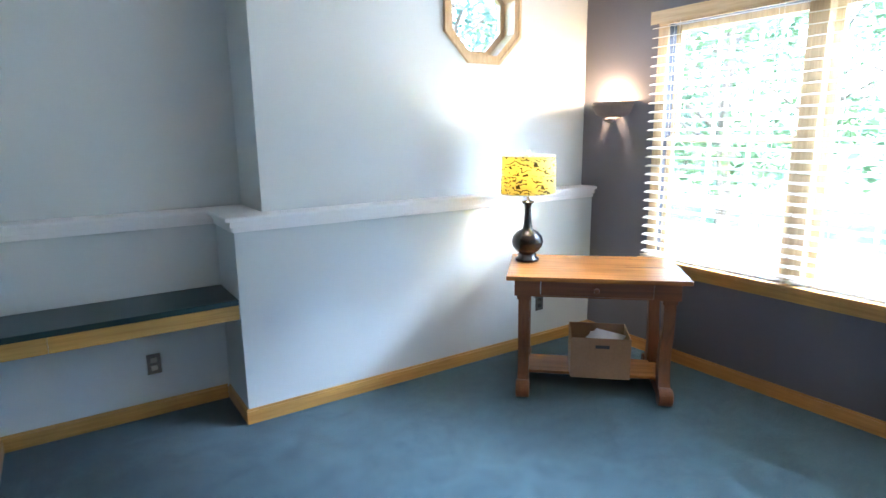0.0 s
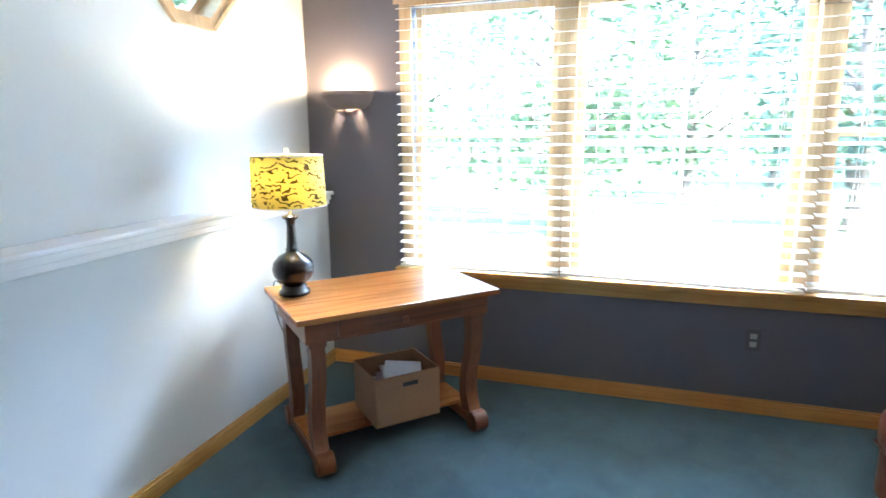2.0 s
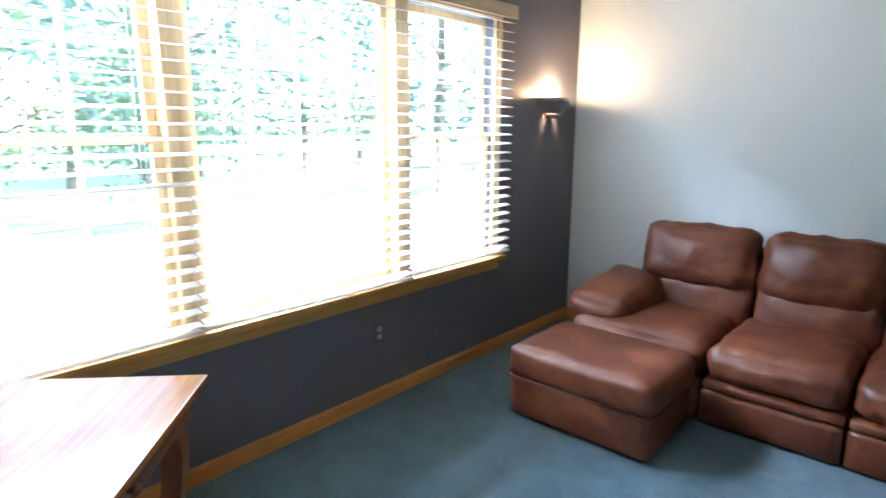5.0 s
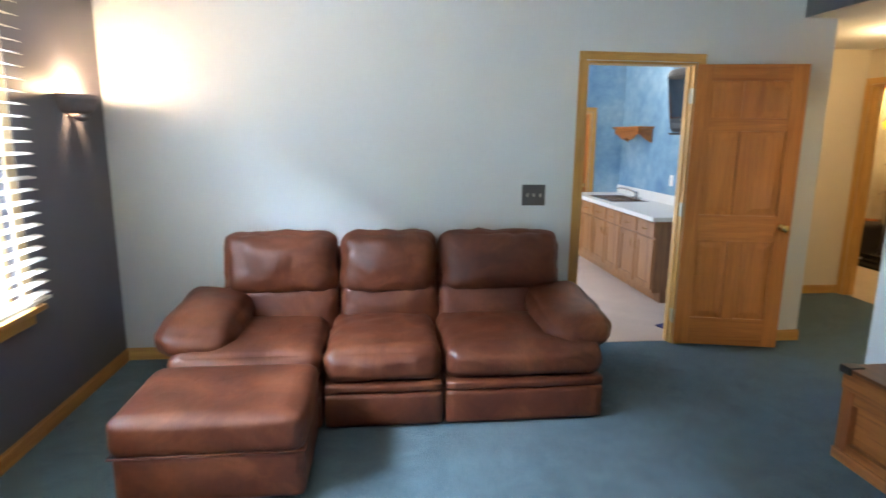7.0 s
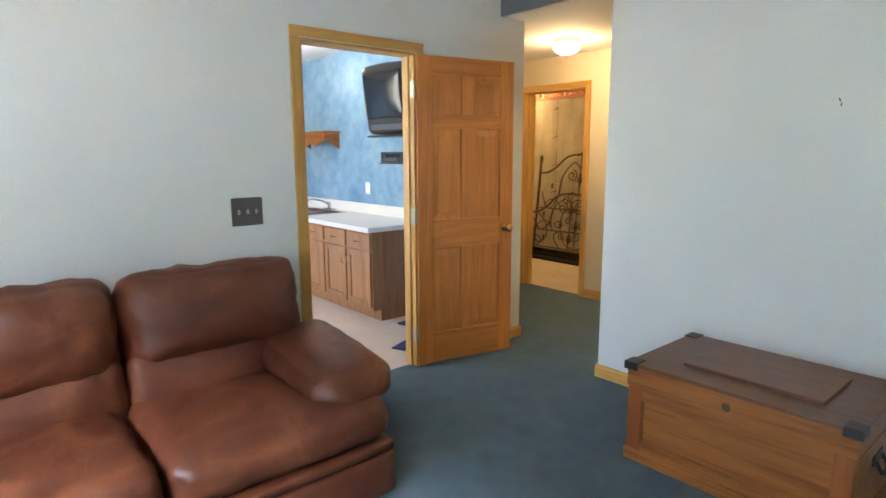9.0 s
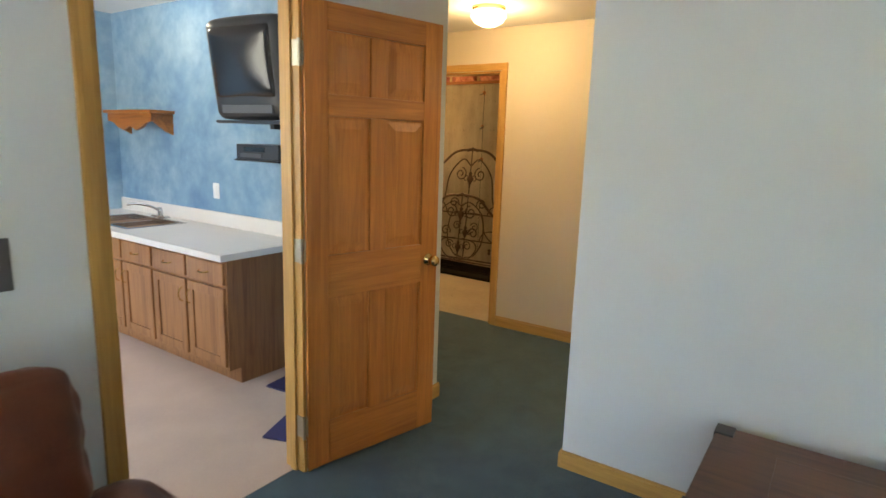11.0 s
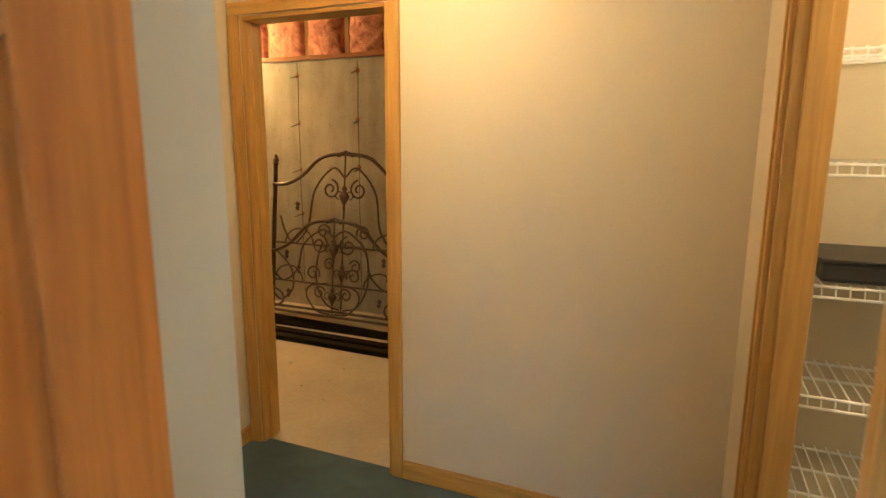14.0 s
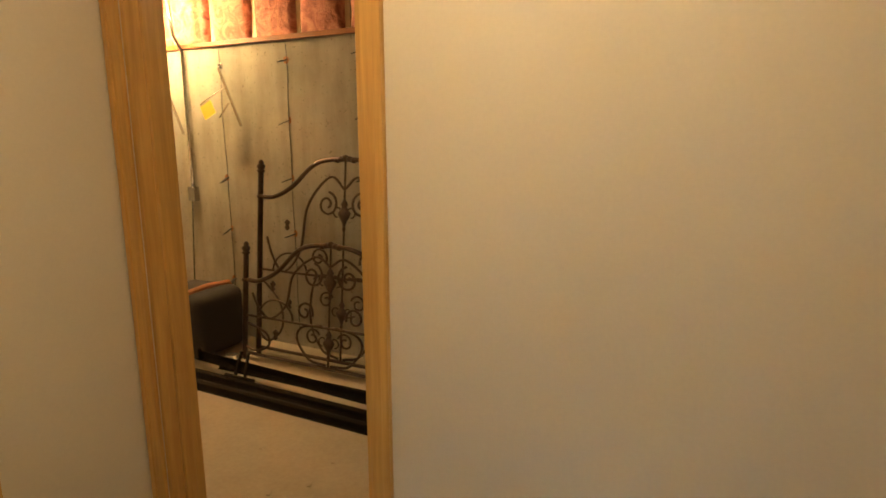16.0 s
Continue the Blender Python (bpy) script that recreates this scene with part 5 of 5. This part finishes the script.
def bed_end(name, label, m, half, post, rail, top, low, legs):
    """A scrolled iron bed end: posts with finials, arched top rail, urns and scrolls."""
    b = thing(name, label, "bed frame", m)
    for s in (-1, 1):
        p = part("post", lathe([(0.022, 0), (0.019, 0.02), (0.019, post - 0.09), (0.03, post - 0.085), (0.03, post - 0.075), (0.018, post - 0.07), (0.03, post - 0.055), (0.03, post - 0.04), (0.014, post - 0.03), (0.02, post - 0.018), (0.006, post)], 16), IRON, b, smooth=True)
        p.location = (0, s * half, 0)
        part("collar", moved(lathe([(0.026, -0.012), (0.028, 0), (0.026, 0.012)], 14), Matrix.Translation((0, s * half, rail))), IRON, b, smooth=True)
    h = half
    arch = curve([(0, -h, rail), (0, -h * 0.82, rail + 0.005), (0, -h * 0.6, rail + 0.3 * (top - rail)), (0, -h * 0.33, top - 0.12 * (top - rail)), (0, 0, top), (0, h * 0.33, top - 0.12 * (top - rail)), (0, h * 0.6, rail + 0.3 * (top - rail)), (0, h * 0.82, rail + 0.005), (0, h, rail)], 8)
    part("top_rail", tube(arch, 0.016, 8), IRON, b, smooth=True)
    part("cross_bar", tube([(0, -h, low), (0, h, low)], 0.009, 8), IRON, b)
    part("bottom_bar", tube([(0, -h, legs), (0, h, legs)], 0.012, 8), IRON, b)
    part("crest", joined(*[moved(lathe([(0.004, -0.02), (0.02, -0.012), (0.024, 0), (0.02, 0.012), (0.004, 0.02)], 12), Matrix.Translation((0, dy, top + dz))) for dy, dz in ((0, 0.012), (-0.035, 0.002), (0.035, 0.002), (-0.065, -0.006), (0.065, -0.006))]), IRON, b, smooth=True)
    span = top - legs
    def urn(cy, cz, k):
        body = lathe([(0.006 * k, -0.10 * k), (0.014 * k, -0.08 * k), (0.010 * k, -0.06 * k), (0.02 * k, -0.03 * k), (0.045 * k, 0.01 * k), (0.05 * k, 0.03 * k), (0.03 * k, 0.05 * k), (0.018 * k, 0.07 * k), (0.028 * k, 0.085 * k), (0.006 * k, 0.12 * k)], 14)
        part("urn", moved(body, Matrix.Translation((0, cy, cz)) @ Matrix.Diagonal((0.6, 1, 1, 1))), IRON, b, smooth=True)
        for s in (-1, 1):
            part("urn_handle", tube([(0, cy + s * (y - cy), z) for _, y, z in arc(cy + 0.055 * k, cz + 0.03 * k, 0.032 * k, -90, 150)], 0.006 * k, 6), IRON, b)
    urn(0, low + 0.52 * (top - low) , 1.0)
    urn(0, legs + 0.55 * (low - legs), 0.9)
    part("centre_rod", tube([(0, 0, legs), (0, 0, top)], 0.0075, 6), IRON, b)
    for s in (-1, 1):
        def side(points):
            return [(x, s * y, z) for x, y, z in points]
        part("scroll", tube(side(spiral(0.14, low + 0.62 * (top - low), 0.085, 100, 1.4, 1)), 0.0088, 6), IRON, b)
        part("scroll", tube(side(spiral(0.20, low + 0.16 * (top - low), 0.07, 200, 1.3, -1)), 0.0088, 6), IRON, b)
        part("scroll", tube(side(curve([(0, 0.0, low + 0.75 * (top - low)), (0, 0.12, low + 0.85 * (top - low)), (0, 0.3, low + 0.6 * (top - low)), (0, 0.36, low + 0.2 * (top - low)), (0, 0.5, low), (0, 0.6, low + 0.12 * (top - low)), (0, 0.66, low + 0.3 * (top - low))], 7)), 0.0088, 6), IRON, b)
        part("scroll", tube(side(arc(h * 0.62, low, 0.15, 0, 180, 16, 0.9)), 0.0075, 6), IRON, b)
        part("scroll", tube(side(curve([(0, 0.02, legs + 0.02), (0, 0.16, legs + 0.05 * span), (0, 0.26, legs + 0.2 * span), (0, 0.22, low - 0.02), (0, 0.05, low + 0.01)], 7)), 0.0088, 6), IRON, b)
        part("scroll", tube(side(curve([(0, h, low - 0.05), (0, h * 0.74, legs + 0.62 * (low - legs)), (0, h * 0.7, legs + 0.3 * (low - legs)), (0, h * 0.86, legs + 0.1 * (low - legs)), (0, h, legs + 0.2 * (low - legs))], 7)), 0.0088, 6), IRON, b)
        part("scroll", tube(side(spiral(0.13, legs + 0.72 * (low - legs), 0.06, 160, 1.3, -1)), 0.0075, 6), IRON, b)
        part("leaf_ornament", moved(lathe([(0.004, -0.04), (0.022, -0.02), (0.012, 0), (0.026, 0.018), (0.004, 0.04)], 10), Matrix.Translation((0, s * h * 0.66, low + 0.42 * (top - low))) @ Matrix.Diagonal((0.6, 1, 1, 1))), IRON, b, smooth=True)
        part("leaf_ornament", moved(lathe([(0.004, -0.04), (0.022, -0.02), (0.012, 0), (0.026, 0.018), (0.004, 0.04)], 10), Matrix.Translation((0, s * h * 0.62, legs + 0.6 * (low - legs))) @ Matrix.Diagonal((0.6, 1, 1, 1))), IRON, b, smooth=True)
    return b


bed_end("headboard", "tall bronze iron scrollwork headboard leaning on the concrete wall", pose(-4.30, -1.995, -0.008, 0, -6, 0), 0.725, 1.40, 1.14, 1.41, 0.62, 0.05)
bed_end("footboard", "lower bronze iron scrollwork footboard leaning before the headboard", pose(-4.17, -2.0, -0.008, 0, -6, 0), 0.725, 0.84, 0.57, 0.86, 0.32, 0.05)
for k, (x, y0, y1, z, dx) in enumerate(((-3.66, -3.0, -0.9, 0.0, 0.02), (-3.78, -3.05, -0.95, 0.0, 0.03), (-3.98, -2.75, -1.0, 0.0, -0.02), (-3.88, -2.9, -0.9, 0.055, 0.10))):
    r = thing("bed_rail", "black steel angle bed rail lying on the concrete", "bed rail", pose(x, (y0 + y1) / 2, z - 0.007, 0, 0, math.degrees(math.atan2(-dx, y1 - y0))), "bed frame rails on the floor")
    w = (y1 - y0) / 2
    part("flange", boxes((-0.022, -w, 0, 0.022, w, 0.006), bevel=0.001), BLACK, r)
    part("web", boxes((-0.022, -w, 0.006, -0.016, w, 0.05), bevel=0.001), BLACK, r)
    part("end_hook", boxes((-0.024, -w - 0.012, 0.0, 0.0, -w, 0.07), bevel=0.001), BLACK, r)
lg = thing("frame_stand", "black steel folding stand of the bed frame", "stand", pose(-3.86, -2.42, -0.007))
part("strut", tube([(0.05, -0.03, 0.05), (-0.02, -0.03, 0.20)], 0.012, 6), BLACK, lg)
part("strut", tube([(0.05, 0.05, 0.05), (-0.02, 0.03, 0.20)], 0.012, 6), BLACK, lg)
part("cross_bar", tube([(0.06, -0.10, 0.062), (0.06, 0.14, 0.062)], 0.011, 6), BLACK, lg)
fx = thing("metal_bracket", "shiny metal bracket wrapped in clear plastic", "bracket", pose(-4.0, -2.66, 0.05))
part("body", pillow(-0.04, -0.07, 0, 0.04, 0.07, 0.04, 0.015, (0, 0, 0.01), 0.006, 6), STEEL, fx, smooth=True)
tr = thing("travel_trunk", "charcoal rounded travel case with tan leather strap", "case", pose(-4.20, -3.21, -0.007))
part("body", pillow(-0.24, -0.26, 0.0, 0.24, 0.26, 0.46, 0.07, (0.01, 0.01, 0.015), 0.004, 10), FABRIC, tr, smooth=True)
part("strap", joined(tube([(x, 0.13, z) for x, z in ((0.256, 0.12), (0.256, 0.36), (0.20, 0.468), (0.0, 0.482), (-0.2, 0.468), (-0.25, 0.36))], 0.024, 8)), STRAP, tr)
part("front_pocket", pillow(0.22, -0.2, 0.06, 0.262, 0.08, 0.30, 0.02, (0.006, 0, 0), 0.002, 6), DARK, tr, smooth=True)
for x, y in ((-3.15, -1.33), (-3.02, -1.45), (-3.3, -1.75), (-2.9, -1.2), (-3.35, -1.35)):
    tagged(mesh_ob("concrete_chip", moved(boxes((-0.014, -0.009, 0, 0.014, 0.009, 0.005), bevel=0.002), pose(x, y, -0.007, 0, 0, rnd.uniform(0, 90))), SLAB), "pale chip of debris lying on concrete floor", "debris", "debris on the floor")
bl = thing("light_bulb", "bare lit bulb in a ceiling socket", "bulb", pose(-4.15, -3.62, 2.50))
part("bulb_glass", lathe([(0.004, -0.01), (0.026, 0.01), (0.032, 0.04), (0.018, 0.08), (0.014, 0.10)], 16), BULB, bl, smooth=True).visible_shadow = False
part("socket", lathe([(0.03, 0.10), (0.05, 0.16), (0.06, 0.25)], 16), VINYL, bl)
for y, z, r in ((2.093, 1.655, 20), (2.10, 1.635, -10)):
    fixed("trim_nail_mark", moved(boxes((0, -0.0025, -0.008, 0.0015, 0.0025, 0.008), bevel=0.0005), pose(WEST, y, z, r, 0, 0)), DARK, "small dark nail mark on the wall", "mark")
